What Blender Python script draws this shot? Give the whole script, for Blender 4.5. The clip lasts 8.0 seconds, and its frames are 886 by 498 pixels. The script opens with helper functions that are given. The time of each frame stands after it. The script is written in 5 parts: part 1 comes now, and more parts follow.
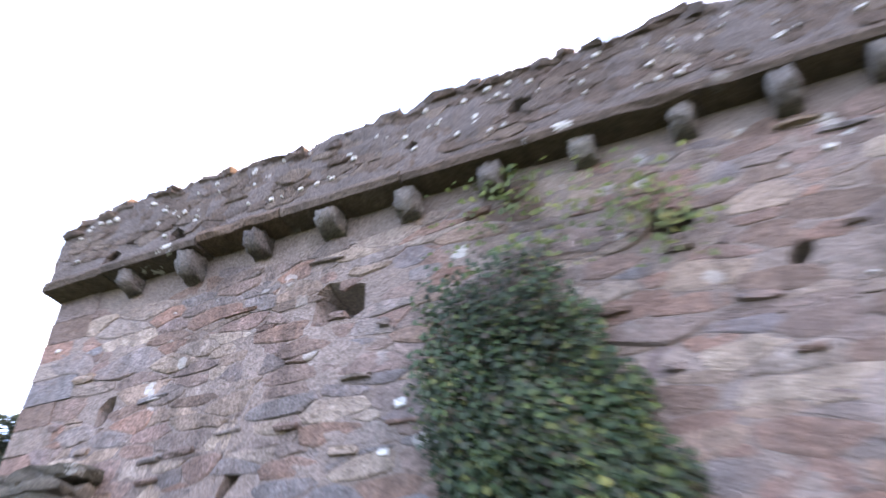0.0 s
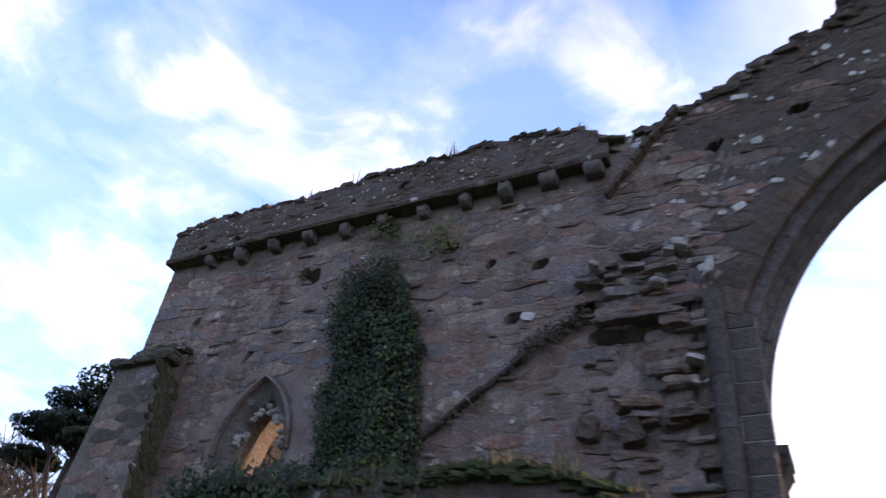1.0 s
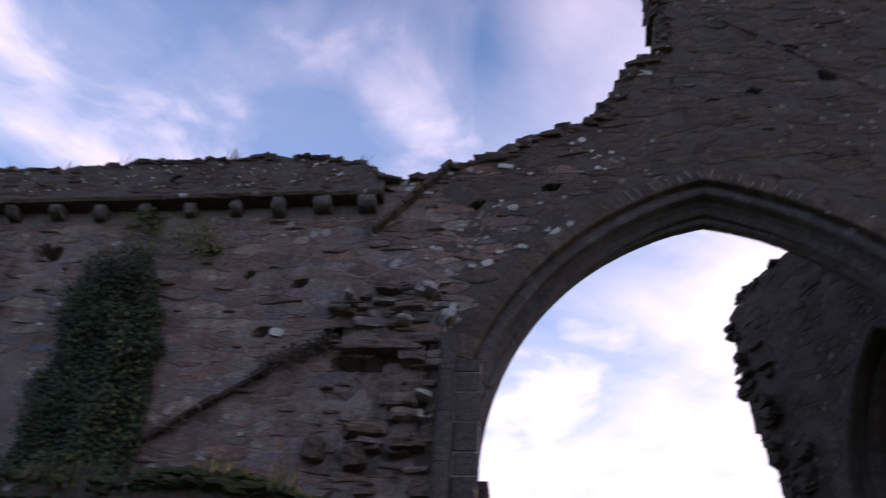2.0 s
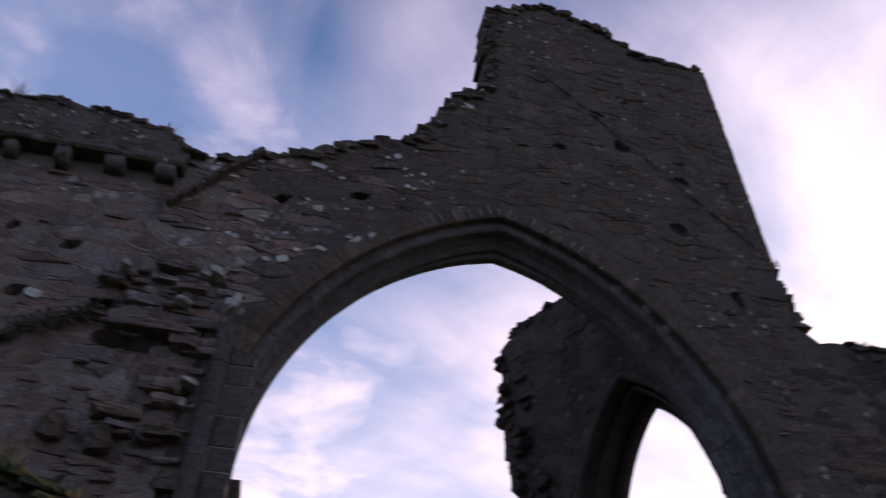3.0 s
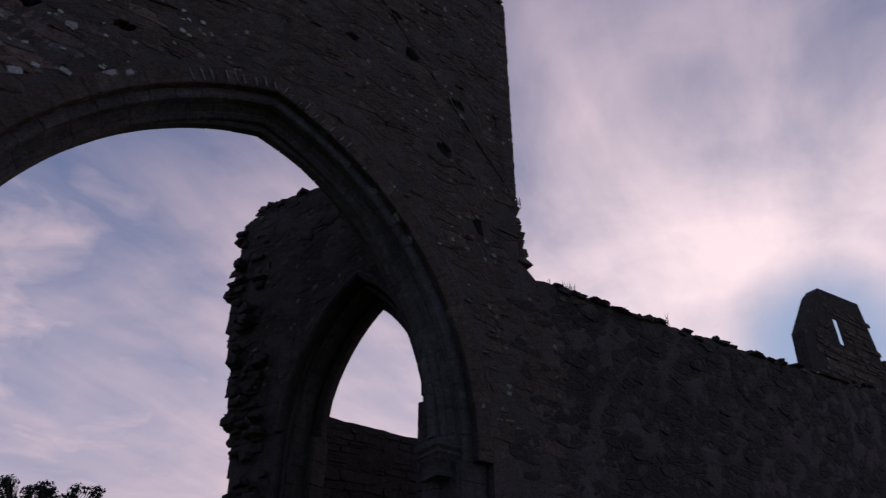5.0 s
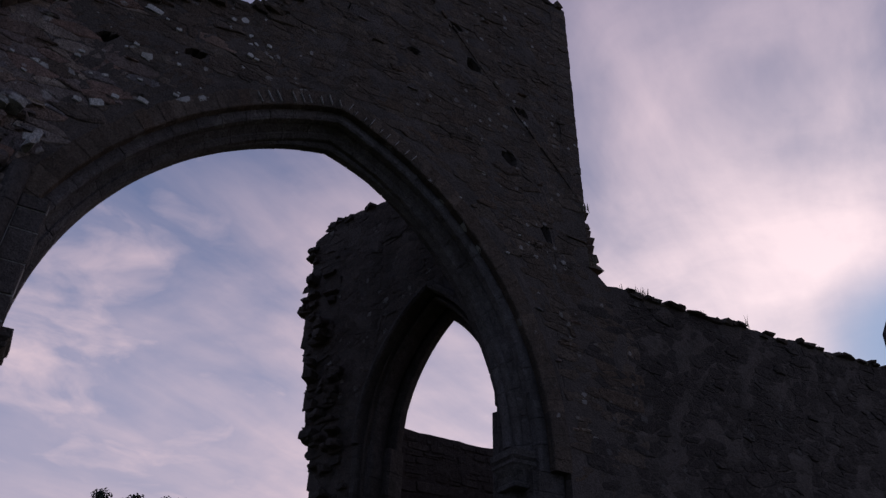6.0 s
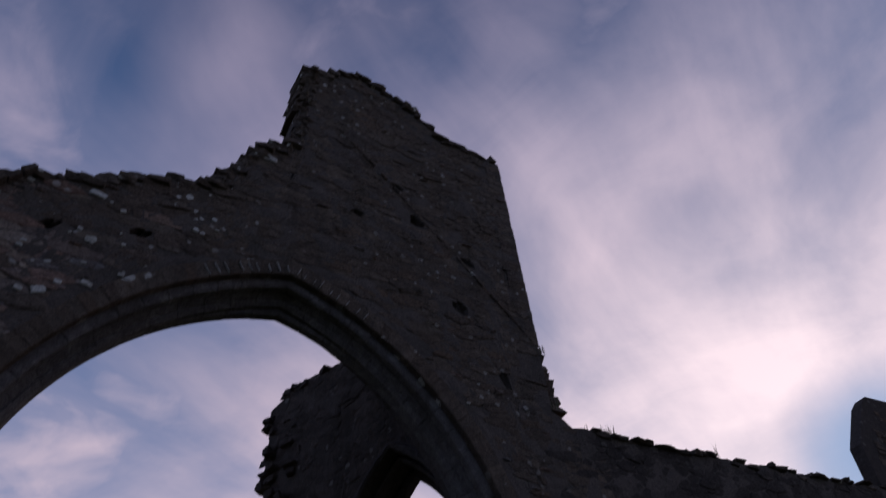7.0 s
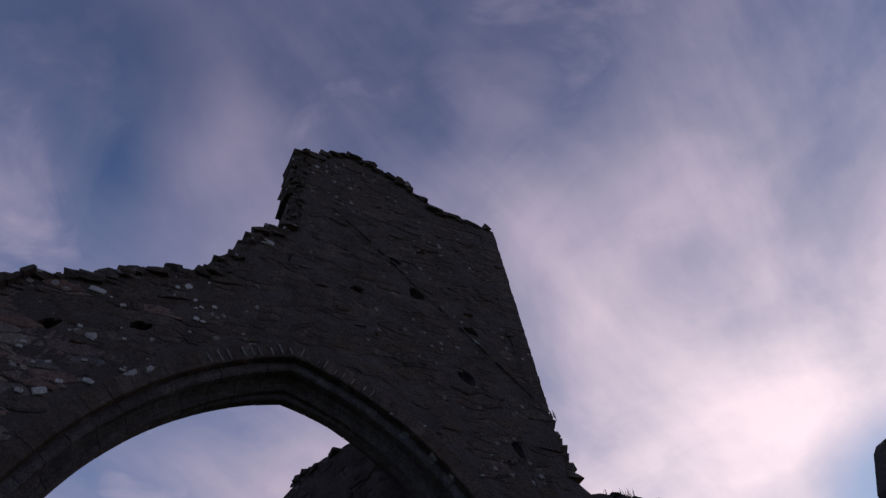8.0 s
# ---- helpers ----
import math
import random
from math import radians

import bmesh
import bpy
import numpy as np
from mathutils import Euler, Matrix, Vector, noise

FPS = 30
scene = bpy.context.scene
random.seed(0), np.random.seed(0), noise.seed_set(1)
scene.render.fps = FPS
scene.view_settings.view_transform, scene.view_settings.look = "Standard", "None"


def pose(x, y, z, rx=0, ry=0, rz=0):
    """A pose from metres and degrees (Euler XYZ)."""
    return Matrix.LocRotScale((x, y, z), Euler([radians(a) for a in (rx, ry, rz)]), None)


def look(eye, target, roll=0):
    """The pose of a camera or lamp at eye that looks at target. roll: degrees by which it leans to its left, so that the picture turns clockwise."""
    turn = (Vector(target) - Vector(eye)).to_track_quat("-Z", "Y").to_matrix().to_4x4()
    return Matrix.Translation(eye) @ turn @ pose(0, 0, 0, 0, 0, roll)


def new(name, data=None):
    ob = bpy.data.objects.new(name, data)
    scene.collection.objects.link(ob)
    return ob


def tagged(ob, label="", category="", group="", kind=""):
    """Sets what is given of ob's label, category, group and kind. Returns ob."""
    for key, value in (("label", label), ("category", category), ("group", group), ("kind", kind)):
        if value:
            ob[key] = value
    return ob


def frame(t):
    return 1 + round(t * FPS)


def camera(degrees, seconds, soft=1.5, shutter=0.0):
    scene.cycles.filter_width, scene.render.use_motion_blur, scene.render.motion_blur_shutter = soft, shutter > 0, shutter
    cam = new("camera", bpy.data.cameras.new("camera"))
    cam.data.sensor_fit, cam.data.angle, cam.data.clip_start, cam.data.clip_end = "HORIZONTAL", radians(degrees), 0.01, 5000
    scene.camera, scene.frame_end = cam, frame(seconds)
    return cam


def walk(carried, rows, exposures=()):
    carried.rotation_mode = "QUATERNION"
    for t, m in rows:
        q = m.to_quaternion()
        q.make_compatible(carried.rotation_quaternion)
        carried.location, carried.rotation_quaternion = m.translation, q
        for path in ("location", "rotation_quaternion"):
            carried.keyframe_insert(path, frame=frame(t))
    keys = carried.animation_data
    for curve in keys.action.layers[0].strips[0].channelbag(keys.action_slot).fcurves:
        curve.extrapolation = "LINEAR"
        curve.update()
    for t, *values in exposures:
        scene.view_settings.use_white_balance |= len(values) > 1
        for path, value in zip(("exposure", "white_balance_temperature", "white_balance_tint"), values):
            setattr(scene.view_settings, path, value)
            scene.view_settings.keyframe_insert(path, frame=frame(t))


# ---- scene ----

# ---------- camera and walk ----------
cam = camera(61.6, 8.0, 1.3, 0.5)
ROWS = [
    (0.0, pose(-4.01, 3.25, 4.93, 126.69, -0.33, 24.34)),
    (0.2, pose(-3.12, 2.76, 4.30, 127.71, -2.56, 26.36)),
    (0.5, pose(-1.92, 1.77, 3.20, 127.53, -4.73, 27.30)),
    (0.7, pose(-0.98, 0.85, 2.38, 126.77, -5.71, 27.63)),
    (1.0, pose(-0.17, 0.17, 1.75, 127.23, -6.37, 26.40)),
    (1.2, pose(0.00, 0.00, 1.60, 127.76, -5.78, 23.96)),
    (1.5, pose(0.00, 0.00, 1.60, 128.73, -4.71, 19.08)),
    (1.8, pose(0.00, 0.00, 1.60, 130.14, -3.99, 10.72)),
    (2.0, pose(0.00, 0.00, 1.60, 130.83, -3.63, 6.07)),
    (2.2, pose(0.00, 0.00, 1.60, 131.41, -3.35, 2.70)),
    (3.3, pose(0.00, 0.00, 1.60, 131.71, -0.17, -18.14)),
    (3.5, pose(0.00, 0.00, 1.60, 130.58, 0.59, -21.61)),
    (4.0, pose(0.00, 0.00, 1.60, 124.60, 3.06, -31.68)),
    (4.2, pose(0.00, 0.00, 1.60, 123.51, 3.34, -35.92)),
    (5.3, pose(0.00, 0.00, 1.60, 124.14, -2.01, -34.30)),
    (5.5, pose(0.00, 0.00, 1.60, 124.27, -2.23, -32.52)),
    (6.0, pose(0.00, 0.00, 1.60, 124.65, -1.53, -29.69)),
    (6.5, pose(0.00, 0.00, 1.60, 130.23, 0.60, -28.82)),
    (7.0, pose(0.00, 0.00, 1.60, 136.46, 4.77, -29.06)),
    (7.5, pose(0.00, 0.00, 1.60, 140.32, 7.12, -26.91)),
    (8.0, pose(0.00, 0.00, 1.60, 142.23, 7.57, -25.86)),
]
EXPOSURES = [(0.0, 4.3, 7200, 11), (0.2, 3.6, 7000, 9), (0.5, 3.1, 6700, 9), (0.7, 2.6, 6500, 7), (1.0, 2.0, 6400, 8), (1.5, 1.68, 6600, 11), (2.2, 1.18, 6800, 14), (3.5, 0.6, 6600, 17), (4.2, -0.02, 6500, 18), (5.5, -0.26, 6600, 19), (6.5, -0.18, 6500, 18), (8.0, -0.2, 6350, 18)]
walk(cam, ROWS, EXPOSURES)

# ---------- world and sun ----------
SUN_AZ, SUN_EL = radians(62), radians(19)      # azimuth from +y towards +x
SUN_DIR = Vector((math.sin(SUN_AZ) * math.cos(SUN_EL), math.cos(SUN_AZ) * math.cos(SUN_EL), math.sin(SUN_EL)))


def node(nt, kind, **kw):
    n = nt.nodes.new(kind)
    for k, v in kw.items():
        if k == "inp":
            for key, val in v.items():
                n.inputs[key].default_value = val
        elif k == "op":
            n.operation = v
        elif k == "dtype":
            n.data_type = v
        elif k == "blend":
            n.blend_type = v
    return n


def ramp(nt, src, stops):
    r = nt.nodes.new("ShaderNodeValToRGB")
    els = r.color_ramp.elements
    while len(els) < len(stops):
        els.new(0.5)
    for e, (p, c) in zip(els, stops):
        e.position = p
        e.color = (c, c, c, 1) if isinstance(c, (int, float)) else (*c, 1)
    nt.links.new(src, r.inputs[0])
    return r.outputs[0]


def mixc(nt, fac, a, b, blend="MIX"):
    m = nt.nodes.new("ShaderNodeMix")
    m.data_type, m.blend_type = "RGBA", blend
    for sock, v in ((m.inputs[0], fac), (m.inputs[6], a), (m.inputs[7], b)):
        if isinstance(v, bpy.types.NodeSocket):
            nt.links.new(v, sock)
        elif isinstance(v, (int, float)):
            sock.default_value = v
        else:
            sock.default_value = (*v, 1)
    return m.outputs[2]


def mathn(nt, op, a, b=0.0):
    m = nt.nodes.new("ShaderNodeMath")
    m.operation = op
    for sock, v in ((m.inputs[0], a), (m.inputs[1], b)):
        if isinstance(v, bpy.types.NodeSocket):
            nt.links.new(v, sock)
        else:
            sock.default_value = v
    return m.outputs[0]


def noisen(nt, vec, scale, detail=6, rough=0.55, distort=0.0):
    n = nt.nodes.new("ShaderNodeTexNoise")
    n.inputs["Scale"].default_value = scale
    n.inputs["Detail"].default_value = detail
    n.inputs["Roughness"].default_value = rough
    n.inputs["Distortion"].default_value = distort
    nt.links.new(vec, n.inputs["Vector"])
    return n.outputs["Fac"]


world = bpy.data.worlds.new("sky")
scene.world = world
world.use_nodes = True
wn = world.node_tree
wn.nodes.clear()
out = wn.nodes.new("ShaderNodeOutputWorld")
bg = wn.nodes.new("ShaderNodeBackground")
sky = wn.nodes.new("ShaderNodeTexSky")
sky.sky_type = "NISHITA"
sky.sun_disc = False
sky.sun_elevation, sky.sun_rotation = SUN_EL, SUN_AZ
sky.dust_density = 1.5
co = wn.nodes.new("ShaderNodeTexCoord")
sep = wn.nodes.new("ShaderNodeSeparateXYZ")
wn.links.new(co.outputs["Generated"], sep.inputs[0])
# clouds lie on a flat layer: direction divided by its height
zc = mathn(wn, "ADD", mathn(wn, "MAXIMUM", sep.outputs[2], 0.0), 0.12)
comb = wn.nodes.new("ShaderNodeCombineXYZ")
wn.links.new(mathn(wn, "DIVIDE", sep.outputs[0], zc), comb.inputs[0])
wn.links.new(mathn(wn, "DIVIDE", sep.outputs[1], zc), comb.inputs[1])
turned = wn.nodes.new("ShaderNodeMapping")
turned.inputs["Rotation"].default_value = (0, 0, SUN_AZ - radians(90))
wn.links.new(comb.outputs[0], turned.inputs["Vector"])
drawn = wn.nodes.new("ShaderNodeVectorMath")
drawn.operation = "MULTIPLY"
wn.links.new(turned.outputs[0], drawn.inputs[0])
drawn.inputs[1].default_value = (0.6, 1.7, 1.0)
warp = wn.nodes.new("ShaderNodeTexNoise")
warp.inputs["Scale"].default_value = 1.6
warp.inputs["Detail"].default_value = 3
wn.links.new(comb.outputs[0], warp.inputs["Vector"])
shifted = wn.nodes.new("ShaderNodeVectorMath")
shifted.operation = "MULTIPLY_ADD"
wn.links.new(warp.outputs["Color"], shifted.inputs[0])
shifted.inputs[1].default_value = (0.45, 0.45, 0.0)
wn.links.new(comb.outputs[0], shifted.inputs[2])
puff = mathn(wn, "ADD", mathn(wn, "MULTIPLY", noisen(wn, shifted.outputs[0], 3.6, 8, 0.52, 0.15), 0.75), mathn(wn, "MULTIPLY", noisen(wn, shifted.outputs[0], 9.0, 6, 0.6, 0.1), 0.25))
veil = mathn(wn, "ADD", mathn(wn, "MULTIPLY", noisen(wn, drawn.outputs[0], 2.2, 7, 0.55, 0.3), 0.5), mathn(wn, "MULTIPLY", noisen(wn, shifted.outputs[0], 2.4, 7, 0.56, 0.2), 0.5))
dot = wn.nodes.new("ShaderNodeVectorMath")
dot.operation = "DOT_PRODUCT"
wn.links.new(co.outputs["Generated"], dot.inputs[0])
dot.inputs[1].default_value = SUN_DIR


def heading(az, el):
    a, e = radians(az), radians(el)
    return (math.sin(a) * math.cos(e), math.cos(a) * math.cos(e), math.sin(e))


def bank(az, el, wide, amount):
    """A soft disc of more (or less) cloud about one heading of the sky."""
    d = wn.nodes.new("ShaderNodeVectorMath")
    d.operation = "DOT_PRODUCT"
    wn.links.new(co.outputs["Generated"], d.inputs[0])
    d.inputs[1].default_value = heading(az, el)
    r = wn.nodes.new("ShaderNodeMapRange")
    r.interpolation_type = "SMOOTHSTEP"
    wn.links.new(d.outputs["Value"], r.inputs[0])
    r.inputs[1].default_value, r.inputs[2].default_value = math.cos(radians(wide)), 1.0
    r.inputs[3].default_value, r.inputs[4].default_value = 0.0, amount
    return r.outputs[0]


def banks(rows):
    total = None
    for row in rows:
        b = bank(*row)
        total = b if total is None else mathn(wn, "ADD", total, b)
    return total


# heaps of cloud over the long wall and behind the great arch: azimuth, height, width, amount
heaps = banks([(-39, 43, 10, 0.08), (-29, 53, 5, 0.07), (-55, 41, 7, 0.12), (-62, 45, 6, 0.1), (-56, 29, 9, 0.1), (-19, 54, 5, 0.08), (-12, 48, 8, 0.06), (-47, 50, 8, -0.1), (-5, 56, 7, -0.08),
               (7, 37, 7, 0.06), (11, 33, 5, 0.05), (-2, 27, 10, 0.1), (6, 21, 12, 0.08), (16, 41, 9, -0.12), (-9, 50, 6, 0.05), (-24, 47, 6, -0.06)])
veils = banks([(9, 57, 9, 0.12), (2, 61, 7, 0.07), (-10, 60, 9, -0.14), (29, 68, 14, -0.05), (62, 60, 10, -0.07), (50, 63, 6, 0.06), (56, 46, 14, 0.02), (50, 31, 12, 0.05),
               (67, 41, 9, -0.08), (84, 48, 10, -0.06), (58, 31, 9, 0.04)])
near = ramp(wn, dot.outputs["Value"], [(0.72, 0.0), (0.9, 0.35), (0.985, 0.9)])
low = ramp(wn, sep.outputs[2], [(0.4, 1.0), (0.8, 0.0)])
gap = bank(65, 23, 8, 1.0)                            # clear blue low beside the glow
m1 = ramp(wn, mathn(wn, "ADD", puff, heaps), [(0.42, 0.0), (0.56, 0.14), (0.68, 0.45), (0.86, 0.92)])
m1 = mathn(wn, "MULTIPLY", m1, ramp(wn, dot.outputs["Value"], [(0.72, 1.0), (0.88, 0.1)]))
m2 = ramp(wn, mathn(wn, "ADD", mathn(wn, "ADD", veil, veils), mathn(wn, "MULTIPLY", near, 0.13)), [(0.31, 0.0), (0.52, 0.4), (0.74, 0.92)])
m2 = mathn(wn, "MULTIPLY", m2, ramp(wn, dot.outputs["Value"], [(0.35, 0.15), (0.72, 1.0)]))
clear = mathn(wn, "SUBTRACT", 1.0, mathn(wn, "MULTIPLY", gap, 0.9))
mask = mathn(wn, "MULTIPLY", mathn(wn, "MAXIMUM", m1, m2), clear)
pale = mixc(wn, low, (0.57, 0.485, 0.60), (0.95, 0.76, 0.78))
cloud = mixc(wn, near, pale, (1.3, 1.1, 1.1))
skyv = wn.nodes.new("ShaderNodeVectorMath")
skyv.operation = "SCALE"
wn.links.new(sky.outputs[0], skyv.inputs[0])
skyv.inputs["Scale"].default_value = 0.06
deep = mixc(wn, ramp(wn, sep.outputs[2], [(0.35, 0.0), (0.76, 0.62), (0.9, 1.0)]), (0.15, 0.27, 0.53), (0.045, 0.085, 0.205))
tinted = mixc(wn, mathn(wn, "ADD", 0.75, mathn(wn, "MULTIPLY", gap, 0.2)), skyv.outputs[0], mixc(wn, gap, deep, (0.24, 0.42, 0.68)))
haze = mathn(wn, "MULTIPLY", ramp(wn, sep.outputs[2], [(0.12, 0.75), (0.5, 0.0)]), ramp(wn, dot.outputs["Value"], [(0.1, 0.1), (0.65, 1.0)]))
haze = mathn(wn, "MULTIPLY", haze, clear)
tinted = mixc(wn, haze, tinted, (0.72, 0.62, 0.68))
wn.links.new(mixc(wn, mask, tinted, cloud), bg.inputs[0])
bg.inputs[1].default_value = 1.0
wn.links.new(bg.outputs[0], out.inputs[0])

sun = new("sun", bpy.data.lights.new("sun", "SUN"))
sun.data.energy, sun.data.angle, sun.data.color = 1.5, radians(0.6), (1.0, 0.62, 0.36)
sun.matrix_world = look((40 * SUN_DIR.x, 40 * SUN_DIR.y, 40 * SUN_DIR.z), (0, 0, 0))

# ---------- materials ----------


def material(name):
    m = bpy.data.materials.new(name)
    m.use_nodes = True
    nt = m.node_tree
    bsdf = nt.nodes["Principled BSDF"]
    geo = nt.nodes.new("ShaderNodeNewGeometry")
    return m, nt, bsdf, geo.outputs["Position"]


def bumped(nt, bsdf, height, strength, dist=0.02):
    b = nt.nodes.new("ShaderNodeBump")
    b.inputs["Strength"].default_value = strength
    b.inputs["Distance"].default_value = dist
    nt.links.new(height, b.inputs["Height"])
    nt.links.new(b.outputs[0], bsdf.inputs["Normal"])


def stone_material(name, palette, per_object=False, lichen=0.5, rough=0.9, spots=3.6):
    """Rubble stone: each stone its own tone, fine grain, brown stains and pale lichen spots."""
    m, nt, bsdf, pos = material(name)
    if per_object:
        rnd = nt.nodes.new("ShaderNodeObjectInfo").outputs["Random"]
    else:
        rnd = nt.nodes.new("ShaderNodeNewGeometry").outputs["Random Per Island"]
    r = nt.nodes.new("ShaderNodeValToRGB")
    els = r.color_ramp.elements
    while len(els) < len(palette):
        els.new(0.5)
    for k, (e, c) in enumerate(zip(els, palette)):
        e.position, e.color = k / (len(palette) - 1), (*c, 1)
    nt.links.new(rnd, r.inputs[0])
    grain = noisen(nt, pos, 48, 7, 0.72)
    patch = noisen(nt, pos, 9, 6, 0.7, 0.5)
    stain = noisen(nt, pos, 1.3, 5, 0.6, 0.4)
    run = nt.nodes.new("ShaderNodeVectorMath")
    run.operation = "MULTIPLY"
    nt.links.new(pos, run.inputs[0])
    run.inputs[1].default_value = (2.6, 2.6, 0.22)
    streak = noisen(nt, run.outputs[0], 1.0, 5, 0.65)
    col = mixc(nt, 1.0, r.outputs[0], ramp(nt, grain, [(0.28, 0.42), (0.72, 1.5)]), "MULTIPLY")
    col = mixc(nt, 1.0, col, ramp(nt, patch, [(0.3, 0.6), (0.7, 1.3)]), "MULTIPLY")
    wash = tuple(sum(c[k] for c in palette) / len(palette) * (0.84, 0.82, 0.8)[k] for k in range(3))
    smear = noisen(nt, pos, 5.5, 6, 0.7, 0.6)
    col = mixc(nt, ramp(nt, smear, [(0.46, 0.0), (0.64, 0.55)]), col, mixc(nt, 1.0, wash, ramp(nt, grain, [(0.28, 0.55), (0.72, 1.4)]), "MULTIPLY"))
    col = mixc(nt, ramp(nt, stain, [(0.45, 0.0), (0.75, 0.4)]), col, tuple(min(a, b * 0.75) for a, b in zip((0.07, 0.056, 0.042), wash)))
    col = mixc(nt, ramp(nt, streak, [(0.5, 0.0), (0.68, 0.45)]), col, tuple(min(a, b * 0.55) for a, b in zip((0.045, 0.04, 0.034), wash)))
    vor = nt.nodes.new("ShaderNodeTexVoronoi")
    vor.inputs["Scale"].default_value = spots
    nt.links.new(pos, vor.inputs["Vector"])
    sepc = nt.nodes.new("ShaderNodeSeparateColor")
    nt.links.new(vor.outputs["Color"], sepc.inputs[0])
    edge = mathn(nt, "ADD", vor.outputs["Distance"], mathn(nt, "MULTIPLY", mathn(nt, "SUBTRACT", patch, 0.5), 1.1))
    edge = mathn(nt, "SUBTRACT", edge, mathn(nt, "MULTIPLY", sepc.outputs[1], 0.26))
    spot = ramp(nt, edge, [(0.07, 1.0), (0.12, 0.0)])
    chosen = ramp(nt, sepc.outputs[0], [(0.6, 0.0), (0.64, 1.0)])
    where = ramp(nt, noisen(nt, pos, 0.55, 3), [(0.44, 0.0), (0.54, 1.0)])
    spot = mathn(nt, "MULTIPLY", mathn(nt, "MULTIPLY", spot, chosen), mathn(nt, "MULTIPLY", where, lichen))
    col = mixc(nt, spot, col, (0.62, 0.61, 0.57))
    nt.links.new(col, bsdf.inputs["Base Color"])
    bsdf.inputs["Roughness"].default_value = rough
    bsdf.inputs["Specular IOR Level"].default_value = 0.2
    bumped(nt, bsdf, mathn(nt, "ADD", grain, mathn(nt, "MULTIPLY", noisen(nt, pos, 14, 6, 0.7), 2.0)), 1.0, 0.035)
    return m


PURPLE = [(0.179, 0.120, 0.097), (0.294, 0.250, 0.230), (0.242, 0.150, 0.115), (0.389, 0.300, 0.235), (0.179, 0.160, 0.156), (0.326, 0.200, 0.152), (0.231, 0.205, 0.207), (0.462, 0.375, 0.299), (0.194, 0.140, 0.112), (0.284, 0.185, 0.147), (0.252, 0.210, 0.189), (0.221, 0.215, 0.225)]
# darker than PURPLE: the shade on the arch wall is put into this palette
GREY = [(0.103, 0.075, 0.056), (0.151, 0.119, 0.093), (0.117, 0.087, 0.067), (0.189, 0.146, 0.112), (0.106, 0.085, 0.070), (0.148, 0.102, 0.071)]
DRESSED = [(0.108, 0.092, 0.085), (0.140, 0.125, 0.118), (0.122, 0.104, 0.095)]
MAT_STONE = stone_material("rubble_stone", PURPLE, lichen=0.45, spots=6.0)
MAT_PIECE = stone_material("rubble_stone_piece", PURPLE, per_object=True, lichen=0.7)
MAT_GREY = stone_material("shade_grey_stone", GREY, lichen=0.45, spots=6.5)
MAT_GREYP = stone_material("cornice_stone", GREY, per_object=True, lichen=0.8)
MAT_ARCH = stone_material("arch_stone", [(0.144, 0.132, 0.130), (0.198, 0.182, 0.180), (0.164, 0.146, 0.139)], per_object=True, lichen=0.15)
# rubble tone lowered so the colour itself carries the low and far walls' shade
MAT_DARK = stone_material("shade_dark_stone", [(0.056, 0.046, 0.041), (0.082, 0.068, 0.061), (0.064, 0.053, 0.047), (0.096, 0.08, 0.071)], lichen=0.12, spots=6.0)
MAT_PARAPET = stone_material("parapet_stone", [(0.103, 0.076, 0.059), (0.151, 0.114, 0.092), (0.121, 0.089, 0.068), (0.187, 0.148, 0.117), (0.108, 0.087, 0.076)], lichen=1.0, spots=7.0)
# darker copies of rubble and dressed stone: shade behind the arch in their colour
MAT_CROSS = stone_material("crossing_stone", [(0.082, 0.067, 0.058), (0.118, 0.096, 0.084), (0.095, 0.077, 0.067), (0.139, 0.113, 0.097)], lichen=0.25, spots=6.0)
MAT_SHADE_DRESSED = stone_material("shade_dressed_stone", [(0.090, 0.078, 0.074), (0.124, 0.109, 0.102), (0.104, 0.090, 0.084)], per_object=True, lichen=0.1)
MAT_MOSSY = stone_material("mossy_stone", [(0.085, 0.078, 0.056), (0.12, 0.105, 0.085), (0.095, 0.09, 0.062), (0.15, 0.135, 0.115), (0.075, 0.072, 0.05)], lichen=0.4)
MAT_MOSS_STONE = stone_material("moss_covered_stone", [(0.07, 0.078, 0.042), (0.1, 0.1, 0.062), (0.08, 0.088, 0.048), (0.115, 0.11, 0.078)], lichen=0.15)
MAT_CORBEL = stone_material("corbel_stone", [(0.13, 0.115, 0.105), (0.24, 0.22, 0.2), (0.16, 0.14, 0.13), (0.3, 0.28, 0.25)], per_object=True, lichen=0.4)
MAT_DRESSED = stone_material("dressed_stone", DRESSED, per_object=True, lichen=0.25)


def mortar_material(name, a, b):
    m, nt, bsdf, pos = material(name)
    n1, n2 = noisen(nt, pos, 2.2, 6, 0.65), noisen(nt, pos, 45, 5, 0.7)
    col = mixc(nt, ramp(nt, n1, [(0.35, 0.0), (0.65, 1.0)]), a, b)
    col = mixc(nt, 1.0, col, ramp(nt, n2, [(0.3, 0.5), (0.7, 1.4)]), "MULTIPLY")
    nt.links.new(col, bsdf.inputs["Base Color"])
    bsdf.inputs["Roughness"].default_value = 0.95
    bumped(nt, bsdf, mathn(nt, "ADD", n2, noisen(nt, pos, 12, 5)), 0.9, 0.04)
    return m


MAT_MORTAR = mortar_material("lime_mortar", (0.163, 0.128, 0.109), (0.247, 0.200, 0.173))
MAT_MOSSY_MORTAR = mortar_material("mossy_mortar", (0.1, 0.09, 0.065), (0.17, 0.145, 0.12))
MAT_PALE = mortar_material("pale_render", (0.30, 0.29, 0.27), (0.45, 0.43, 0.4))


